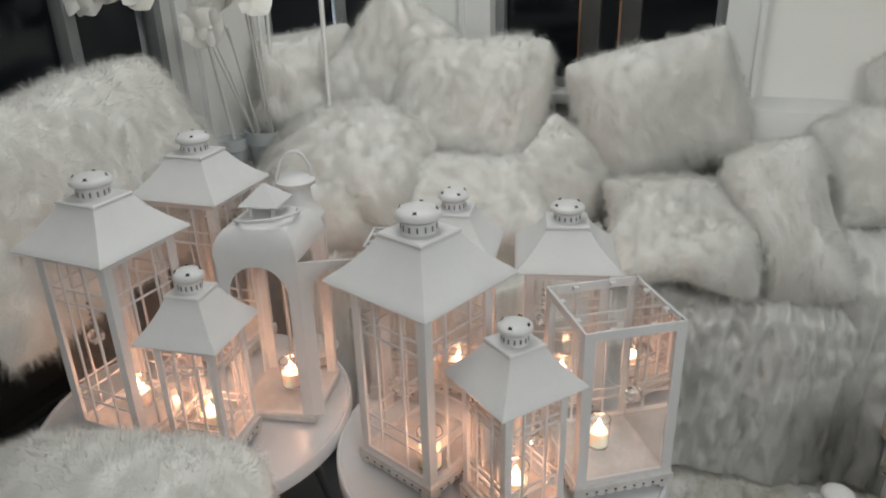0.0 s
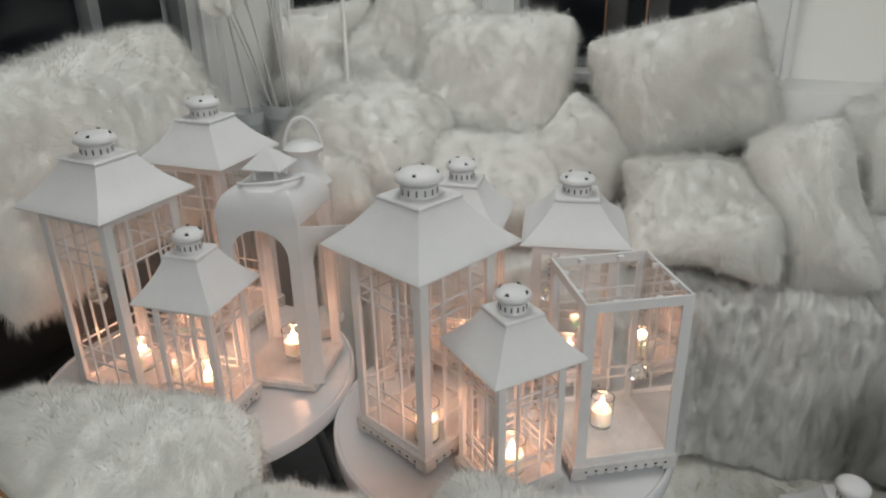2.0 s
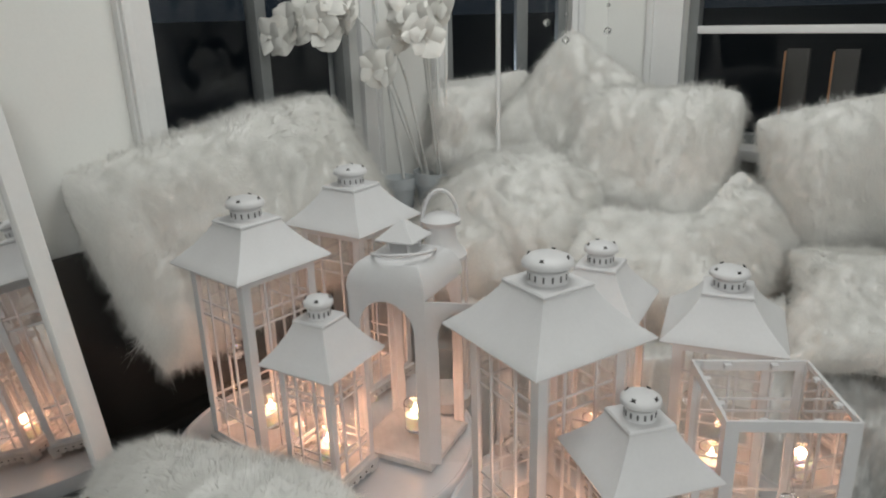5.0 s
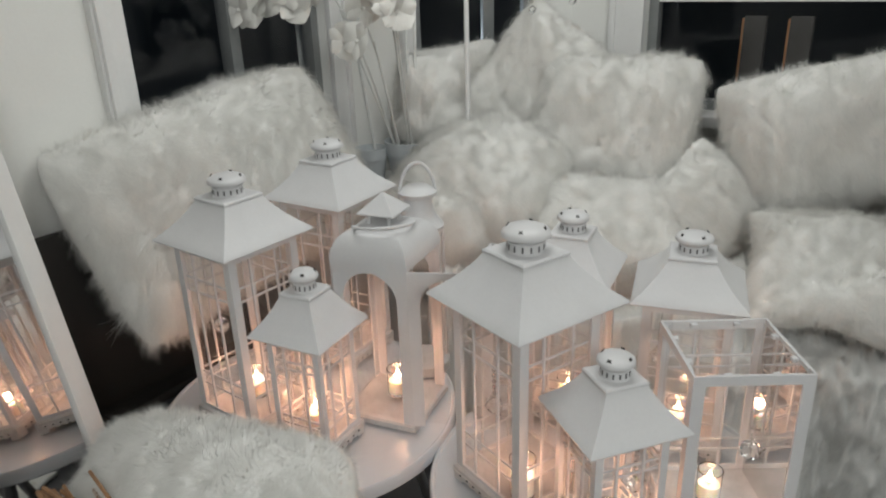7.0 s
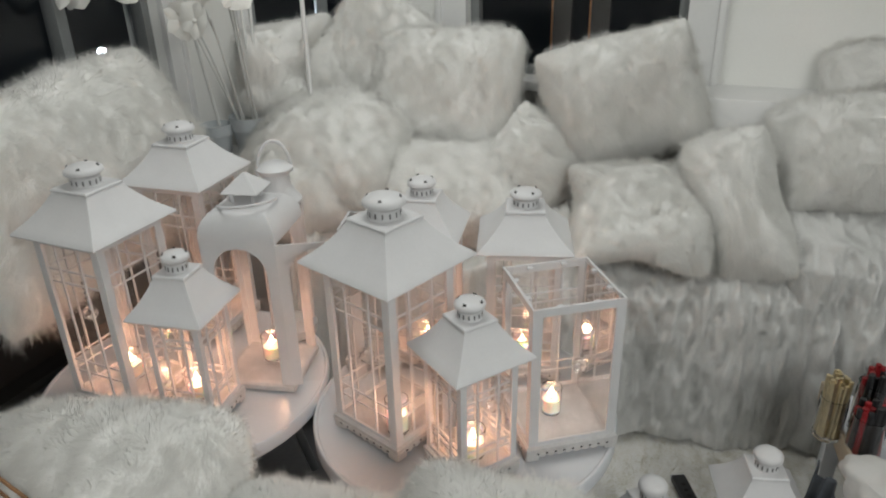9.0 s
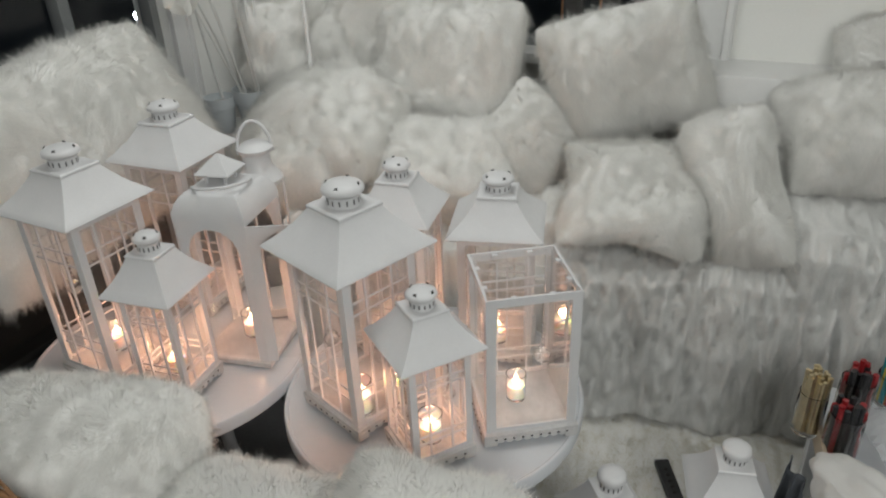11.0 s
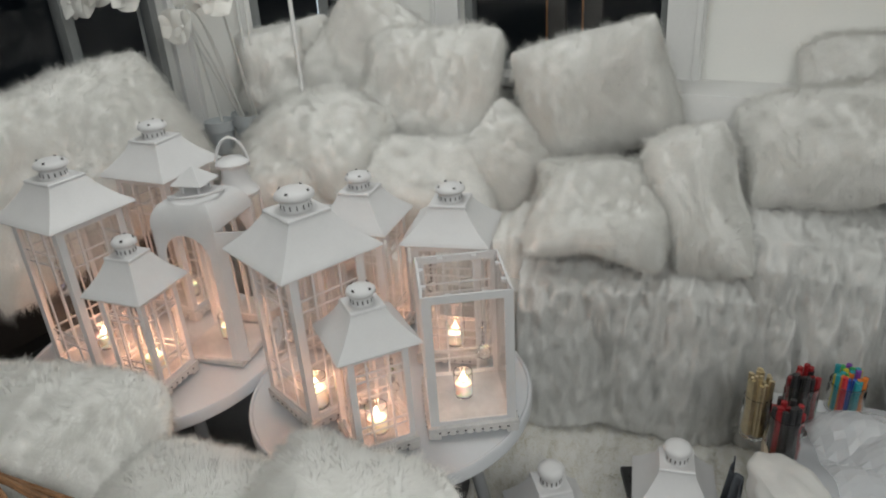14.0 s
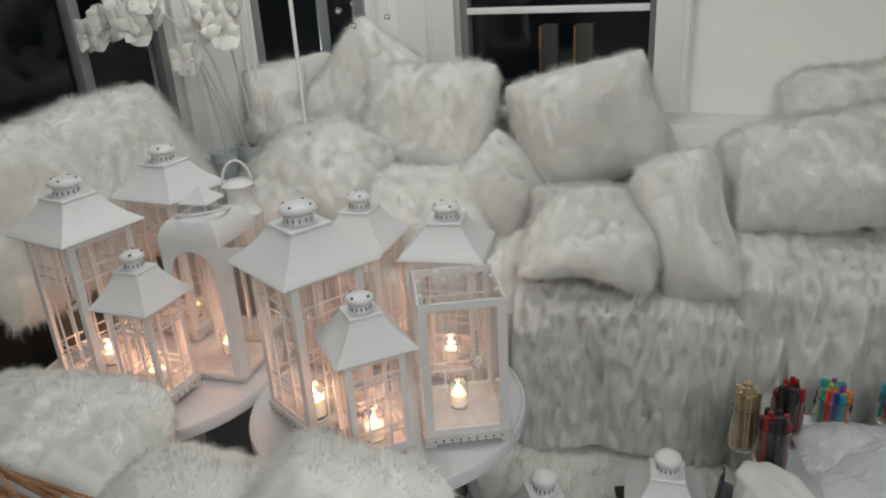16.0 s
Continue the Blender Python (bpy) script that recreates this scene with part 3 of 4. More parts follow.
# ---- arched lantern with a cupola ----
def arched_lantern(label, x, y, z, yaw, side, wall, total, loop_tilt, door):
    L = thing("arched_lantern", pose(x, y, z, 0, 0, yaw), label, "lantern", "white metal lanterns")
    b = side / 2
    part("base_tray", square_rings([(b - 0.004, 0.001), (b + 0.005, 0.001), (b + 0.005, 0.014), (b, 0.018)]), ENAMEL_WORN, L, smooth=False)
    for k in range(4):
        rot = Matrix.Rotation(k * math.pi / 2, 4, "Z")
        bm = bmesh.new()
        r, spring = b * 0.72, wall - b * 0.72 - 0.014
        arch = [(-r, 0.018)] + [(-r * math.cos(math.pi * i / 18), spring + r * math.sin(math.pi * i / 18)) for i in range(19)] + [(r, 0.018)]
        rim = [(-b, 0.018)] + [(-b + 2 * b * i / 18, wall) if 0 < i < 18 else ((-b if i == 0 else b), wall) for i in range(19)] + [(b, 0.018)]
        sides = []
        for d in (0.0, 0.004):
            sides.append(([bm.verts.new((p, -b + d, q)) for p, q in arch], [bm.verts.new((p, -b + d, q)) for p, q in rim]))
        (a0, r0), (a1, r1) = sides
        for i in range(len(arch) - 1):
            bm.faces.new((a0[i], a0[i + 1], r0[i + 1], r0[i]))
            bm.faces.new((a1[i], a1[i + 1], r1[i + 1], r1[i]))
            bm.faces.new((a0[i], a0[i + 1], a1[i + 1], a1[i]))
            bm.faces.new((r0[i], r0[i + 1], r1[i + 1], r1[i]))
        pb = bmesh.new()
        sheet(pb, b - 0.01, -b + 0.008, 0.022, wall - 0.02)
        if k == 1:
            swing = pose(b, -b, 0, 0, 0, door) @ Matrix.Translation((b, b, 0))
        else:
            swing = rot
        bmesh.ops.transform(bm, matrix=swing, verts=bm.verts)
        bmesh.ops.transform(pb, matrix=swing, verts=pb.verts)
        leaf = part("open_door" if k == 1 else "arched_wall", bm, ENAMEL, L, smooth=False)
        part("pane", pb, PANE, leaf, smooth=False).visible_shadow = False
    top = total - 0.066
    prof = [(b - 0.006, wall + 0.001), (b + 0.001, wall), (b + 0.001, wall + 0.004)]
    for i in range(1, 11):
        f = i / 10
        prof.append((b * (0.30 + 0.71 * math.cos(f * math.pi / 2) ** 0.8), wall + 0.004 + (top - wall - 0.004) * math.sin(f * math.pi / 2)))
    part("domed_roof", square_rings(prof), ENAMEL, L)
    c = b * 0.30
    for sx in (-1, 1):
        for sy in (-1, 1):
            part("cupola_post", boxes(((sx * (c - 0.003), sy * (c - 0.003), top + 0.013), (0.006, 0.006, 0.026))), ENAMEL, L, smooth=False)
    part("cupola_roof", square_rings([(c * 1.55, top + 0.026), (c * 1.6, top + 0.025), (c * 1.6, top + 0.028), (c * 1.15, top + 0.039), (c * 0.5, top + 0.056), (c * 0.12, top + 0.066)]), ENAMEL, L)
    hoop = [(0.068 * math.cos(math.pi * i / 20), 0.0, 0.078 * math.sin(math.pi * i / 20)) for i in range(21)]
    hb = tube(hoop, 0.0036, 10)
    bmesh.ops.transform(hb, matrix=pose(0, -0.004, top - 0.004, loop_tilt, 0, 35), verts=hb.verts)
    part("loop_handle", hb, ENAMEL, L)
    return L


arched_lantern("white lantern with arched openings and a ring handle", -0.362, 1.723, TABLE_L, -6, 0.184, 0.40, 0.54, 78, 16)


def round_lantern(label, x, y, z):
    """A slim round lantern with a domed lid and an upright hoop."""
    L = thing("round_lantern", pose(x, y, z, 0, 0, 25), label, "lantern", "white metal lanterns")
    part("base_tray", lathe([(0, 0.001), (0.062, 0.001), (0.066, 0.006), (0.066, 0.03), (0.058, 0.034), (0, 0.034)], 32), ENAMEL_WORN, L)
    for k in range(6):
        a = math.pi * k / 3
        part("post", tube([(0.058 * math.cos(a), 0.058 * math.sin(a), 0.032), (0.058 * math.cos(a), 0.058 * math.sin(a), 0.40)], 0.004, 8), ENAMEL, L)
    part("rim", lathe([(0.052, 0.395), (0.06, 0.395), (0.062, 0.405), (0.05, 0.42), (0.038, 0.44), (0.034, 0.475), (0.042, 0.478), (0.048, 0.49), (0.03, 0.502), (0, 0.507)], 32), ENAMEL, L)
    hoop = [(0.044 * math.cos(math.pi * i / 20), 0.0, 0.475 + 0.085 * math.sin(math.pi * i / 20)) for i in range(21)]
    part("loop_handle", tube(hoop, 0.0042, 10), ENAMEL, L)
    return L


round_lantern("round white lantern with an upright hoop handle", -0.345, 1.905, TABLE_L)
lantern("white square lantern with no roof behind the others", -0.10, 1.80, TABLE_R, -4, side=0.118, roof=0.15, edge=0.40, total=0.5, top=False)


# ---- hanging crystal balls ----
def crystal_ball(x, y, z, top, r=0.019):
    c = thing("crystal_ball", pose(x, y, z), "faceted clear crystal ball hanging in a lantern", "ornament", "crystal balls")
    bm = bmesh.new()
    bmesh.ops.create_icosphere(bm, subdivisions=2, radius=r)
    part("ball", bm, CRYSTAL, c, smooth=False)
    part("cord", tube([(0, 0, r), (0, 0, top - z)], 0.0009, 6), CHROME, c)
    for k in range(5):
        bb = bmesh.new()
        bmesh.ops.create_icosphere(bb, subdivisions=1, radius=0.005, matrix=Matrix.Translation((0, 0, r + 0.008 + 0.013 * k)))
        part("bead", bb, CRYSTAL, c, smooth=False)
    return c


crystal_ball(-0.735, 1.60, TABLE_L + 0.235, TABLE_L + 0.46)
crystal_ball(-0.065, 1.50, TABLE_R + 0.205, TABLE_R + 0.428)
crystal_ball(0.405, 1.50, TABLE_R + 0.185, TABLE_R + 0.37)
crystal_ball(0.135, 1.36, TABLE_R + 0.13, TABLE_R + 0.29, 0.014)
crystal_ball(0.21, 1.41, TABLE_R + 0.14, TABLE_R + 0.29, 0.014)
crystal_ball(0.24, 1.74, TABLE_R + 0.22, TABLE_R + 0.366, 0.016)

# ---- cushions ----
pillow("big white fur cushion standing under the window", stand(0.035, 2.775, 1.02, 22, -13, 2), 0.60, 0.48, 0.22, 11)
pillow("square white fur cushion leaning on the sofa back", stand(0.661, 2.635, 1.03, 7, -9, 15), 0.535, 0.44, 0.22, 12)
pillow("tall white fur cushion in the bay corner", stand(-0.15, 2.885, 1.055, 14, 8, 48), 0.51, 0.61, 0.18, 13)
pillow("slim white fur cushion beside the flower pot", stand(-0.587, 2.785, 1.085, 8, 21, -2), 0.255, 0.33, 0.18, 14)
pillow("round-backed white fur cushion on the bay ledge", stand(-0.50, 2.91, 1.06, 6, 22, 9), 0.3, 0.41, 0.14, 32)
pillow("small white fur cushion leaning between two larger ones", stand(0.355, 2.57, 0.785, 20, 22, 42), 0.35, 0.38, 0.2, 15, power=2.4)
pillow("white fur cushion slumped with a fold across it", stand(-0.350, 2.56, 0.885, 62, 0, -17), 0.53, 0.5, 0.26, 16, fold=0.012, power=2.6)
pillow("white fur cushion lying on the sofa seat", stand(0.682, 2.30, 0.73, 62, 3, -9), 0.45, 0.41, 0.2, 17)
pillow("thick white fur cushion turned on its edge", stand(0.985, 2.27, 0.765, 23, -32, 27), 0.24, 0.50, 0.24, 18)
pillow("wide white fur cushion on the sofa arm", stand(1.407, 2.36, 0.93, 40, -15, 15), 0.63, 0.39, 0.26, 19)
pillow("white fur cushion at the sofa's far end", stand(1.60, 2.54, 1.10, 30, -20, 16), 0.66, 0.30, 0.22, 31)
pillow("long white fur cushion under the window ledge", stand(-0.93, 2.015, 0.965, 23, 68, 7), 0.93, 0.56, 0.24, 20)
pillow("white fur cushion close by on a chair", stand(-0.515, 1.14, 0.592, 56, 8, -5), 0.58, 0.48, 0.34, 21, power=1.7, pile=0.024, density=24, thin=0.00045, roundness=0.55)
pillow("white fur cushion before the tables", stand(0.205, 0.99, 0.602, 56, -9, -8), 0.42, 0.42, 0.30, 22, power=2.0, pile=0.024, density=24, thin=0.00045, roundness=0.55)
pillow("white fur cushion sunk between the others", stand(-0.10, 1.01, 0.512, 60, 0, -4), 0.58, 0.46, 0.26, 23, power=2.0, pile=0.024, density=24, thin=0.00045, roundness=0.55)
pillow("cream-white fur cushion slumped below the flower pots", stand(-0.40, 2.42, 0.77, 52, 18, -12), 0.40, 0.36, 0.24, 25, power=2.4)
pillow("white fur seat cushion in the sofa corner", stand(0.06, 2.47, 0.725, 50, 0, 0), 0.54, 0.44, 0.26, 24)


# ---- sofa under its throws ----
SOFA = material("pale_upholstery", (0.62, 0.61, 0.58), 0.9, fine=250)
sofa = thing("sofa", pose(0.55, 2.45, 0, 0, 0, -6), "pale sofa hidden under white fur throws and cushions", "sofa")
part("seat", boxes(((-0.25, 0.0, 0.28), (1.62, 0.60, 0.44)), bevel=0.03), SOFA, sofa)
part("backrest", boxes(((-0.25, 0.36, 0.46), (1.62, 0.12, 0.8)), bevel=0.03), SOFA, sofa)
part("armrest", boxes(((0.98, 0.02, 0.36), (0.8, 0.56, 0.6)), bevel=0.05), SOFA, sofa)


def folds(s, a, b):
    return np.sin(s * a + 1.3 * np.sin(s * b)) + 0.5 * np.sin(s * a * 2.3 + 2.0)


def throw_seat(u, v):
    """From the back of the seat to the floor, in soft folds along its front."""
    x0, y0, x1, y1 = 0.43, 2.11, 1.24, 2.05
    prof = np.interp(v, [0, 0.40, 0.46, 0.52, 0.60, 1.0], [0.55, 0.12, 0.06, 0.02, 0.0, -0.02])
    z = np.interp(v, [0, 0.40, 0.46, 0.52, 0.60, 1.0], [0.60, 0.575, 0.56, 0.53, 0.46, 0.03])
    wave = 0.019 * folds(u * (1.25 - 0.25 * v) + 0.06 * np.sin(v * 4 + u * 3), 13, 7) * np.clip((v - 0.45) * 3, 0, 1)
    return np.stack([x0 + (x1 - x0) * u + 0.1 * (prof - wave), y0 + (y1 - y0) * u + 0.99 * (prof - wave), z + 0.01 * np.sin(u * 9 + v * 5)], 1)


def throw_arm(u, v):
    x0, y0, x1, y1 = 1.08, 2.075, 1.95, 1.96
    prof = np.interp(v, [0, 0.36, 0.44, 0.52, 1.0], [0.5, 0.14, 0.05, 0.0, -0.05])
    z = np.interp(v, [0, 0.36, 0.44, 0.52, 1.0], [0.78, 0.745, 0.71, 0.64, 0.03])
    wave = 0.030 * folds(u + 0.05 * v, 19, 6) * np.clip((v - 0.4) * 3, 0, 1)
    return np.stack([x0 + (x1 - x0) * u + 0.12 * (prof - wave), y0 + (y1 - y0) * u + 0.14 * np.clip(1 - u * 7, 0, 1) ** 2 + 0.98 * (prof - wave), z + 0.012 * np.sin(u * 8 + v * 4)], 1)


def throw_corner(u, v):
    z = 0.60 + 0.05 * np.sin(u * 6 + 1) * np.sin(v * 5) + 0.14 * v
    return np.stack([-0.42 + 0.90 * u, 2.11 + 0.06 * np.sin(u * 9) + 0.62 * v, z - 0.5 * np.clip(0.18 - v, 0, 1) ** 1.0 * 5.5], 1)


draped("fur_throw", "silvery white fur throw hanging over the sofa seat", throw_seat, 110, 110, 41, FUR_GREY, 60000)
draped("fur_throw", "white fur throw draped over the sofa arm to the floor", throw_arm, 120, 120, 42, FUR_GREY, 70000)
draped("fur_throw", "white fur throw spread over the corner seat", throw_corner, 110, 60, 43, FUR, 50000, flip=False)


def rug(u, v):
    return np.stack([0.30 + 1.1 * u, 1.25 + 0.87 * v, 0.018 + 0.008 * np.sin(u * 11) * np.sin(v * 9)], 1)


draped("fur_rug", "cream fur rug on the floor before the sofa", rug, 100, 90, 44, FUR_RUG, 40000, comb=(0.3, -0.5, 0), category="rug", flip=False)

# ---- standing mirror ----
mirror = thing("standing_mirror", pose(-0.875, 1.045, 0, 0, -8, 0), "upright mirror in a white frame reflecting the lanterns", "mirror")
for y_ in (0.335, -0.335):
    part("stile", boxes(((0, y_, 0.7), (0.035, 0.05, 1.4)), bevel=0.006), TRIM, mirror)
for z_ in (0.025, 1.375):
    part("rail", boxes(((0, 0, z_), (0.035, 0.618, 0.05)), bevel=0.006), TRIM, mirror)
part("mirror_glass", boxes(((0.004, 0, 0.7), (0.006, 0.618, 1.298))), MIRROR, mirror, smooth=False)
part("backing", boxes(((-0.008, 0, 0.7), (0.012, 0.618, 1.298))), DARK, mirror, smooth=False)

# ---- chair under the long cushion, and the bench in front ----
chair = thing("folding_chair", pose(-1.03, 1.96, 0, 0, 0, 72), "dark metal folding chair under a long fur cushion", "chair")
part("seat", boxes(((0, 0.0, 0.46), (0.8, 0.16, 0.03)), bevel=0.008), DARK, chair)
# backrest widened and a lower panel added as dark fill around the cushion
part("backrest", boxes(((-0.2, 0.0, 0.72), (1.2, 0.03, 0.50)), bevel=0.01), DARK, chair)
part("dark_side_panel", boxes(((-0.2, 0.012, 0.33), (1.16, 0.006, 0.28))), SLATE, chair, "dark grey panel below the backrest")
for x_ in (-0.34, 0.34):
    part("leg", tube([(x_, -0.14, 0.0), (x_, 0.10, 0.80)], 0.013, 10), DARK, chair)
    part("leg", tube([(x_, 0.16, 0.0), (x_, -0.10, 0.46)], 0.013, 10), DARK, chair)
bench = thing("bench", pose(-0.2, 0.93, 0), "low pale bench covered by fur cushions", "bench")
part("seat", boxes(((0, 0, 0.40), (1.2, 0.34, 0.1)), bevel=0.03), SOFA, bench)
for x_ in (-0.54, 0.54):
    for y_ in (-0.13, 0.13):
        part("leg", boxes(((x_, y_, 0.175), (0.04, 0.04, 0.35)), bevel=0.004), DARK, bench)

# ---- ledge along the wall ----
wall_ledge = part("wall_ledge", boxes(((1.86, -0.115, 0.53), (1.44, 0.23, 1.0)), bevel=0.008), TRIM)
wall_ledge.matrix_world = back.copy()
tagged(wall_ledge, "plain white ledge along the wall behind the sofa", "ledge", kind="structure")

# ---- corner ledge, pots and orchids ----
ledge = part("corner_ledge", boxes(((0.45, -0.11, 0.40), (0.86, 0.2, 0.80)), bevel=0.008), TRIM)
ledge.matrix_world = mid.copy()
tagged(ledge, "white boxed ledge below the bay window", "ledge", kind="structure")


def flower_pot(label, x, y, z, r, high):
    p = thing("flower_pot", pose(x, y, z), label, "pot", "flower pots")
    part("body", lathe([(0, 0), (r * 0.68, 0), (r * 0.72, 0.004), (r * 0.9, high * 0.68), (r * 0.82, high * 0.66), (0, high * 0.6)], 40), POT, p)
    part("rim", lathe([(r * 0.9, high * 0.68), (r * 0.97, high * 0.70), (r, high), (r * 0.94, high), (r * 0.88, high * 0.72)], 40), POT, p)
    part("moss", lathe([(r * 0.86, high * 0.80), (r * 0.5, high * 0.86), (0, high * 0.88)], 24), STEM, p)
    return p


flower_pot("pale blue-grey glazed flower pot with a thick rim", -0.655, 2.71, 0.805, 0.082, 0.15)
flower_pot("small pale grey pot beside the larger one", -0.775, 2.66, 0.805, 0.058, 0.13)


def petal(bm, m, long, wide):
    """A cupped petal with a rounded end, in a fan of quads."""
    rows = []
    for i in range(6):
        f = i / 5
        w = wide * math.sin(math.pi * (0.12 + 0.86 * f) ** 0.8) ** 0.8 * 0.5
        rows.append([bm.verts.new(m @ Vector((f * long, s * w, 0.18 * long * (f - f * f) * 2 - 0.25 * w * abs(s)))) for s in (-1, -0.5, 0, 0.5, 1)])
    for p, q in zip(rows, rows[1:]):
        for k in range(4):
            bm.faces.new((p[k], p[k + 1], q[k + 1], q[k]))


def orchid(label, base, tip, droop, blooms, seed):
    """A spray: a straight stake, an arching stem and blooms along its end."""
    r = random.Random(seed)
    o = thing("orchid", pose(*base), label, "flower", "orchid sprays")
    b, e = Vector(base), Vector(tip) - Vector(base)
    pts = [e * f + Vector((0, 0, 0.10 * math.sin(math.pi * f))) for f in (0, 0.25, 0.5, 0.75, 1.0)]
    last = pts[-1]
    pts += [last + Vector(droop) * f + Vector((0, 0, -0.10 * f * f)) for f in (0.33, 0.66, 1.0)]
    part("stem", tube(pts, 0.0045, 8, taper=0.6), STEM, o)
    part("stake", tube([(0.012, 0.01, -0.04), tuple(e * 0.8 + Vector((0.02, 0.0, 0.02)))], 0.0035, 8), STEM, o)
    for k in range(blooms):
        f = k / max(1, blooms - 1)
        at = last.lerp(pts[-1], f) + Vector((r.uniform(-0.045, 0.045), r.uniform(-0.05, 0.02), r.uniform(-0.05, 0.05)))
        face = look((0, 0, 0), (-r.uniform(-0.6, 0.6), 1, r.uniform(-0.3, 0.3)))
        bm = bmesh.new()
        turn = r.uniform(0, 72)
        for i, (lo, wi) in enumerate(((0.058, 0.058), (0.062, 0.092), (0.055, 0.054), (0.055, 0.054), (0.062, 0.092))):
            petal(bm, pose(0, 0, 0, 0, 0, turn + 72 * i) @ pose(0.002, 0, 0, 0, r.uniform(-22, -4), 0), lo, wi)
        lathe([(0, -0.004), (0.006, 0.0), (0.007, 0.006), (0.003, 0.012), (0, 0.013)], 10, bm)
        bmesh.ops.transform(bm, matrix=Matrix.Translation(at) @ face, verts=bm.verts)
        part("bloom", bm, PETAL, o)
    return o


orchid("white orchid spray arching from a pot", (-0.70, 2.70, 0.93), (-0.83, 2.46, 1.51), (-0.20, -0.12, 0.03), 13, 3)
orchid("white orchid spray standing upright", (-0.65, 2.71, 0.93), (-0.62, 2.46, 1.52), (0.11, -0.10, 0.03), 11, 4)
orchid("short white orchid spray", (-0.68, 2.68, 0.93), (-0.69, 2.44, 1.39), (0.0, -0.05, 0.03), 3, 5)
for k, (x_, y_, dx, dy) in enumerate(((-0.635, 2.70, -0.01, 0.02), (-0.625, 2.72, 0.02, 0.0), (-0.76, 2.66, -0.07, -0.02))):
    cane = part("cane_stake", tube([(x_, y_, 0.93), (x_ + dx, y_ + dy, 1.55)], 0.006, 8), STEM)
    tagged(cane, "pale plant stake standing in a pot", "stake", "plant stakes")
pole = part("white_pole", tube([(-0.425, 2.68, 0.0), (-0.415, 2.68, 2.5)], 0.008, 10), TRIM)
tagged(pole, "thin white pole from floor to ceiling", "pole")


def bead_string(x, y, z):
    s = thing("bead_string", pose(x, y, z), "string of clear crystal drops hanging at the window", "ornament", "bead strings")
    part("cord", tube([(0, 0, 0.02), (0, 0, 2.5 - z)], 0.0008, 6), CHROME, s)
    for k in range(9):
        bm = bmesh.new()
        bmesh.ops.create_icosphere(bm, subdivisions=1, radius=0.014 if k == 0 else 0.007, matrix=Matrix.Translation((0, 0, 0.0 if k == 0 else 0.03 + 0.05 * k)))
        part("drop", bm, CRYSTAL, s, smooth=False)
    return s


bead_string(-0.229, 2.82, 1.385)
bead_string(-0.098, 2.84, 1.41)
bead_string(-0.31, 2.90, 1.44)

# ---- outside the windows ----
# copper-coloured metal stands in for warm light on the posts' left edges
EDGE_LIGHT = material("painted_edge_light", (0.75, 0.38, 0.2), 0.3, 0.9)
BARK = material("dark_post", (0.06, 0.055, 0.05), 0.6, 0, 0.3)
for x_, y_ in ((0.51, 3.22), (0.655, 3.17)):
    p = thing("porch_post", pose(x_, y_, -0.25, 0, 0, -18), "dark porch post with warm edge light as a copper strip", "post", "porch posts")
    part("shaft", boxes(((0, 0, 0.79), (0.075, 0.03, 1.58)), bevel=0.004), BARK, p)
    part("edge_light_strip", boxes(((-0.041, 0, 0.79), (0.006, 0.032, 1.56))), EDGE_LIGHT, p, smooth=False)
lamp = thing("street_lamp", pose(-2.85, 5.86, -0.25), "glaring white lamp outside in the dark", "lamp")
part("shaft", tube([(0, 0, 0), (0, 0, 0.92)], 0.02, 10), BARK, lamp)
bulb = bmesh.new()
bmesh.ops.create_uvsphere(bulb, u_segments=20, v_segments=12, radius=0.032, matrix=Matrix.Translation((0, 0, 0.908)))
part("bulb", bulb, glow_material("bulb", (0.85, 0.93, 1.0), 60.0), lamp)

# ---- floor: spare lanterns and the craft table ----
lantern("small white lantern standing on the fur rug", 0.565, 1.405, 0.03, 20, side=0.14, roof=0.19, edge=0.29, total=0.445, stars=False)
lantern("white lantern on the rug beside a dark cloth", 0.86, 1.53, 0.03, -4, side=0.15, roof=0.20, edge=0.28, total=0.425, stars=False)
lantern("white lantern on the rug near the craft table", 0.845, 1.31, 0.03, 10, side=0.14, roof=0.18, edge=0.27, total=0.41, stars=False)
PALE_WOOD = material("pale_wood", (0.55, 0.45, 0.33), 0.5, 0, 0.2, 6, 60, 0.1, 0.002)
craft = thing("craft_table", pose(1.44, 1.36, 0, 0, 0, -11.6), "low white table with craft jars and wrapping", "table")
part("tabletop", boxes(((0, 0, 0.365), (0.80, 0.86, 0.03)), bevel=0.004), LACQUER, craft)
part("edge_board", boxes(((-0.406, 0, 0.385), (0.010, 0.86, 0.06)), bevel=0.002), PALE_WOOD, craft)
for x_ in (-0.36, 0.36):
    for y_ in (-0.39, 0.39):
        part("leg", boxes(((x_, y_, 0.175), (0.04, 0.04, 0.35)), bevel=0.004), LACQUER, craft)


def hanging_cloth(u, v):
    fold_ = 0.016 * np.sin(u * 26 + v * 2) + 0.01 * np.sin(u * 47)
    return np.stack([0.995 - 0.02 * v + fold_ * (0.3 + v), 1.38 + 0.19 * u, 0.385 - 0.355 * v + 0.02 * np.sin(u * 13)], 1)


us, vs = np.meshgrid(np.linspace(0, 1, 50), np.linspace(0, 1, 24), indexing="ij")
cloth = new("grey_cloth", plain_mesh("grey_cloth", hanging_cloth(us.ravel(), vs.ravel()), grid_quads(50, 24), SLATE))
cloth.modifiers.new("thickness", "SOLIDIFY").thickness = 0.003
tagged(cloth, "dark grey cloth bundled beside the craft table", "cloth")

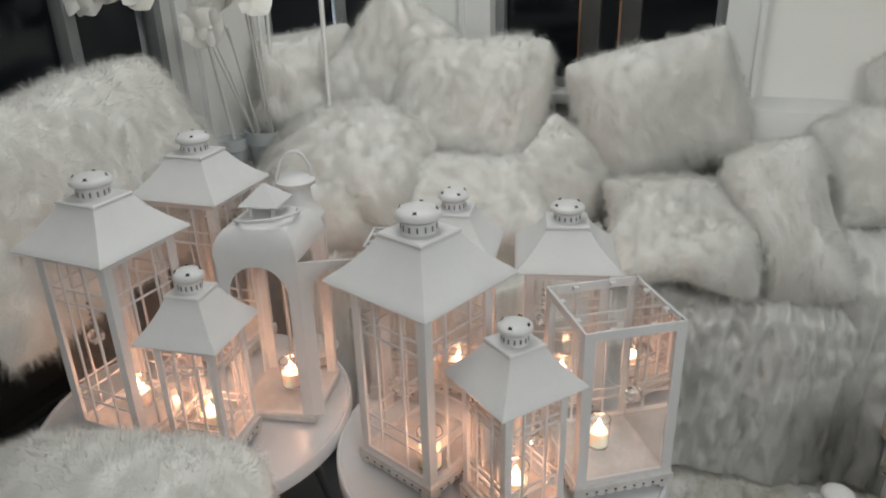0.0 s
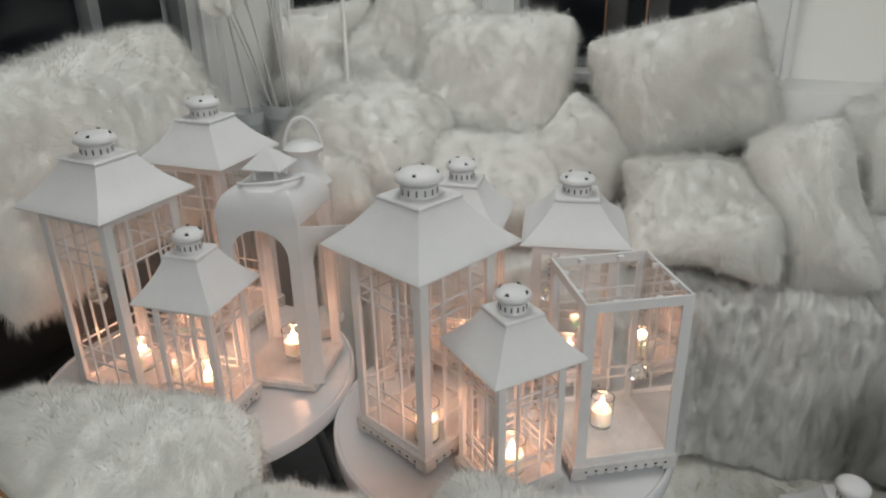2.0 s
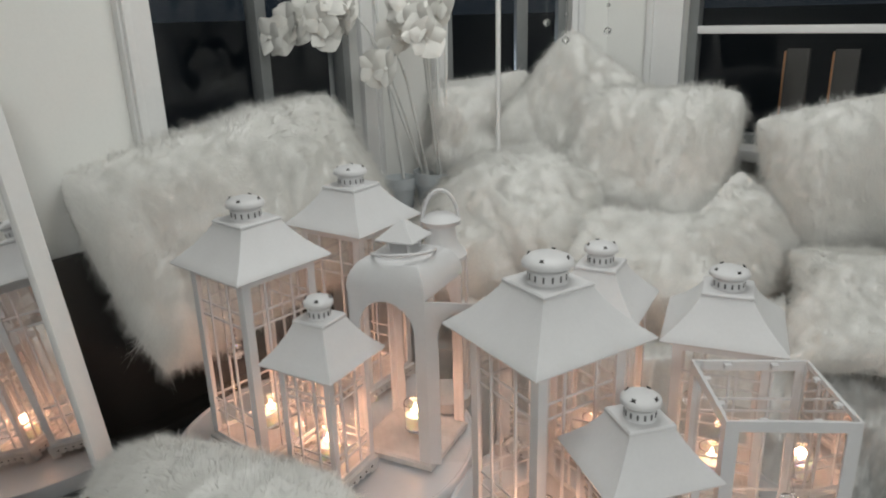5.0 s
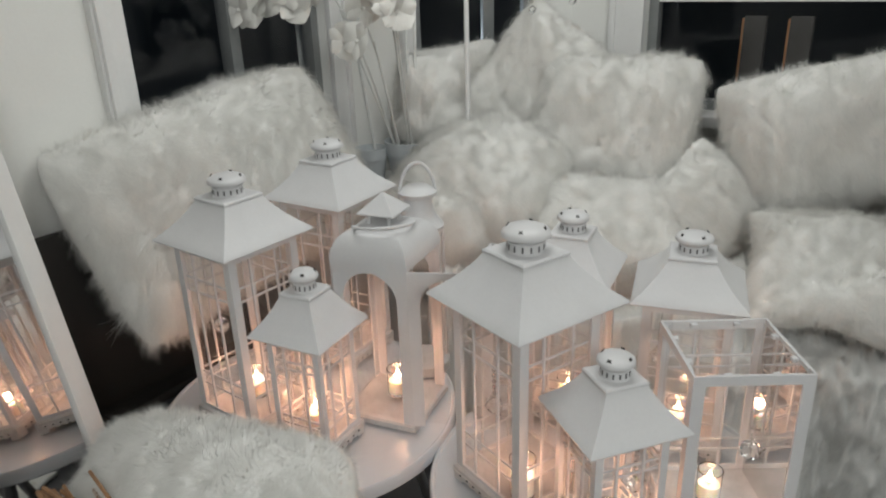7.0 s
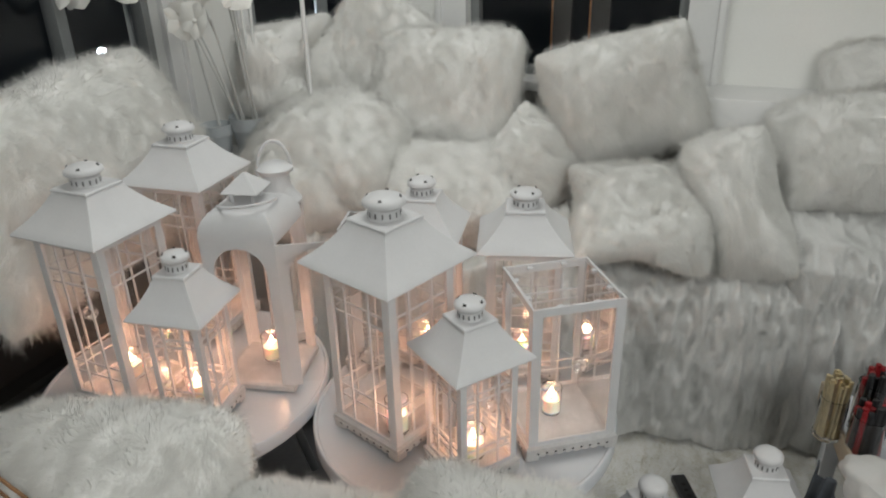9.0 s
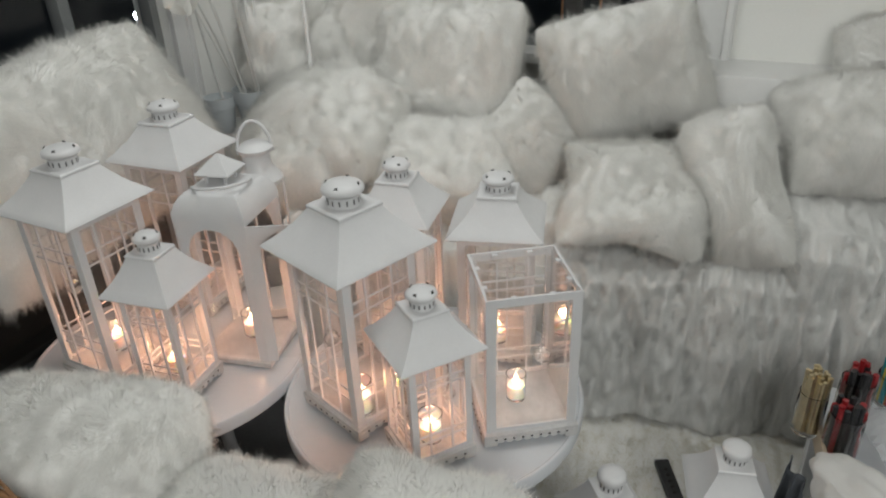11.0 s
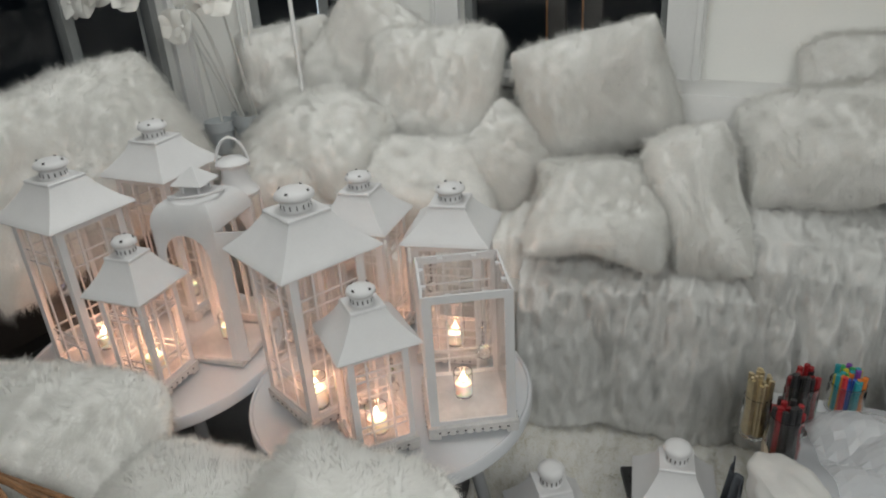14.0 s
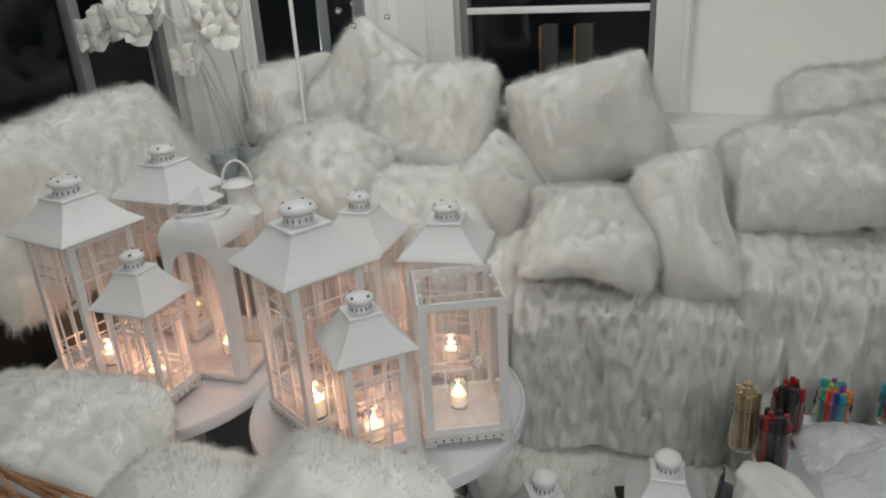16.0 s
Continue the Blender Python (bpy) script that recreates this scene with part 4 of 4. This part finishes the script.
RED = material("red_barrel", (0.30, 0.018, 0.022), 0.35, 0, 0.2)
GOLD = material("gold_foil", (0.80, 0.68, 0.44), 0.3, 0.9, 0.3, 40, 200, 0.3, 0.002)
BLACK_CAP = material("black_cap", (0.02, 0.02, 0.022), 0.4)
HUES = [material("cap_" + n, c, 0.35, 0, 0.1) for n, c in (("green", (0.03, 0.33, 0.10)), ("yellow", (0.62, 0.50, 0.04)), ("orange", (0.70, 0.20, 0.03)), ("blue", (0.03, 0.10, 0.42)), ("teal", (0.02, 0.28, 0.32)), ("red", (0.55, 0.03, 0.04)), ("purple", (0.2, 0.06, 0.35)))]


def jar_of(label, x, y, r, high, mats, count, long, thick, seed, z=0.3805):
    """A clear jar with things standing in it."""
    rr = random.Random(seed)
    j = thing("glass_jar", pose(x, y, z), label, "jar", "craft jars")
    part("jar", lathe([(0, 0), (r * 0.92, 0), (r, 0.006), (r, high * 0.86), (r * 0.94, high * 0.93), (r * 0.97, high), (r * 0.90, high), (r * 0.93, high * 0.85), (r * 0.94, 0.01), (0, 0.008)], 28), GLASS, j)
    for k in range(count):
        a, q = rr.uniform(0, 6.283), r * 0.95 * math.sqrt(rr.random())
        bx, by = q * 0.75 * math.cos(a), q * 0.75 * math.sin(a)
        tx, ty = bx * 1.14, by * 1.14
        h = long * rr.uniform(0.9, 1.08)
        part("pen", tube([(bx, by, 0.012), (bx + (tx - bx) * 0.75, by + (ty - by) * 0.75, 0.012 + 0.75 * h), (tx, ty, 0.012 + h)], thick, 7, taper=0.85), mats[rr.randrange(len(mats))], j)
    return j


jar_of("clear jar packed with red and black pens", 1.167, 1.70, 0.040, 0.145, [RED, RED, RED, BLACK_CAP], 18, 0.160, 0.0085, 1)
jar_of("clear jar full of red glitter pens", 1.11, 1.595, 0.040, 0.125, [RED, RED, RED, BLACK_CAP], 18, 0.138, 0.0085, 2)
jar_of("clear jar with gold foil sticks", 1.062, 1.675, 0.034, 0.12, [GOLD], 30, 0.165, 0.006, 3)
jar_of("short jar of many-coloured felt pens", 1.31, 1.80, 0.046, 0.085, HUES, 34, 0.100, 0.0085, 4)
jar_of("jar of blue and red felt pens", 1.47, 1.82, 0.040, 0.085, HUES[3:6], 18, 0.10, 0.0085, 5)

FILM = bpy.data.materials.new("clear_wrap")
FILM.use_nodes = True
film_bsdf = FILM.node_tree.nodes["Principled BSDF"]
film_bsdf.inputs["Base Color"].default_value = (0.72, 0.73, 0.75, 1)
film_bsdf.inputs["Roughness"].default_value = 0.18
film_bsdf.inputs["Alpha"].default_value = 0.45


def wrap(u, v):
    """A crumpled sheet of plastic in sharp facets."""
    k = np.abs(np.sin(u * 7 + v * 4)) * 0.035 + np.abs(np.sin(v * 9 - u * 5 + 1)) * 0.03 + np.abs(np.sin(u * 17 + v * 13)) * 0.010
    return np.stack([1.17 + 0.55 * u, 1.22 + 0.50 * v - 0.08 * u, 0.385 + 0.10 * np.sin(math.pi * np.clip(u * 0.9 + 0.05, 0, 1)) * np.sin(math.pi * np.clip(v, 0, 1)) ** 0.6 + k], 1)


us, vs = np.meshgrid(np.linspace(0, 1, 26), np.linspace(0, 1, 26), indexing="ij")
sheet_ob = new("plastic_wrap", plain_mesh("plastic_wrap", wrap(us.ravel(), vs.ravel()), grid_quads(26, 26), FILM))
sheet_ob.data.shade_flat()
tagged(sheet_ob, "crumpled clear plastic wrapping on the craft table", "wrapping")
PAPER = material("white_paper", (0.66, 0.65, 0.63), 0.7, 0, 0.05, 8, 120, 0.2, 0.004)
bag = bmesh.new()
bmesh.ops.create_icosphere(bag, subdivisions=4, radius=1.0)
for v in bag.verts:
    n = noise.noise(v.co * 1.8) * 0.22 + noise.noise(v.co * 4.0) * 0.08
    v.co = v.co * (1 + n)
    v.co = Vector((v.co.x * 0.075, v.co.y * 0.13, max(v.co.z, -0.8) * 0.06))
paper = part("paper_bag", bag, PAPER, smooth=True)
paper.matrix_world = pose(1.085, 1.40, 0.381 + 0.05, 0, 0, 20)
tagged(paper, "crumpled white paper bag on the craft table", "bag")

remote = thing("remote_control", pose(0.79, 1.80, 0.034, 0, 0, 8), "slim black remote control with a pale end lying on the rug", "remote control")
part("case", boxes(((0, 0, 0.011), (0.042, 0.16, 0.022)), bevel=0.005), BLACK_CAP, remote)
part("end_cap", boxes(((0, 0.0835, 0.011), (0.040, 0.006, 0.020)), bevel=0.002), TRIM, remote, "pale end cap")
for k in range(5):
    part("button", boxes(((0, -0.05 + 0.022 * k, 0.0232), (0.012, 0.008, 0.003)), bevel=0.001), DARK, remote)

# ---- bundle of canes on the near cushion ----
rc_ = random.Random(9)
bundle = thing("cane_bundle", pose(-0.50, 0.955, 0.72, 0, 0, -20), "bundle of thin brown canes lying on a fur cushion", "canes")
for k in range(28):
    y_, z_ = rc_.uniform(-0.05, 0.05), rc_.uniform(-0.012, 0.03)
    tw, l0 = rc_.uniform(-0.05, 0.05), rc_.uniform(0.20, 0.27)
    part("cane", tube([(-l0, y_ - tw, z_), (0, y_, z_ + 0.006), (l0 * rc_.uniform(0.85, 1.1), y_ + tw, z_ + rc_.uniform(-0.012, 0.012))], rc_.uniform(0.0028, 0.0045), 6), TWIG, bundle)

# ---- unseen discs added overhead to go with the two area lamps ----
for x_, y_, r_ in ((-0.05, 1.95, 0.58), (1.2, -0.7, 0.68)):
    disc_ = thing("added_lamp_disc", pose(x_, y_, 2.47), "flat white disc added above an unseen area lamp", "ceiling light", "ceiling lights")
    part("disc_body", lathe([(r_, 0.0), (r_ + 0.02, 0.004), (r_ + 0.02, 0.038), (0, 0.038)], 48), TRIM, disc_)
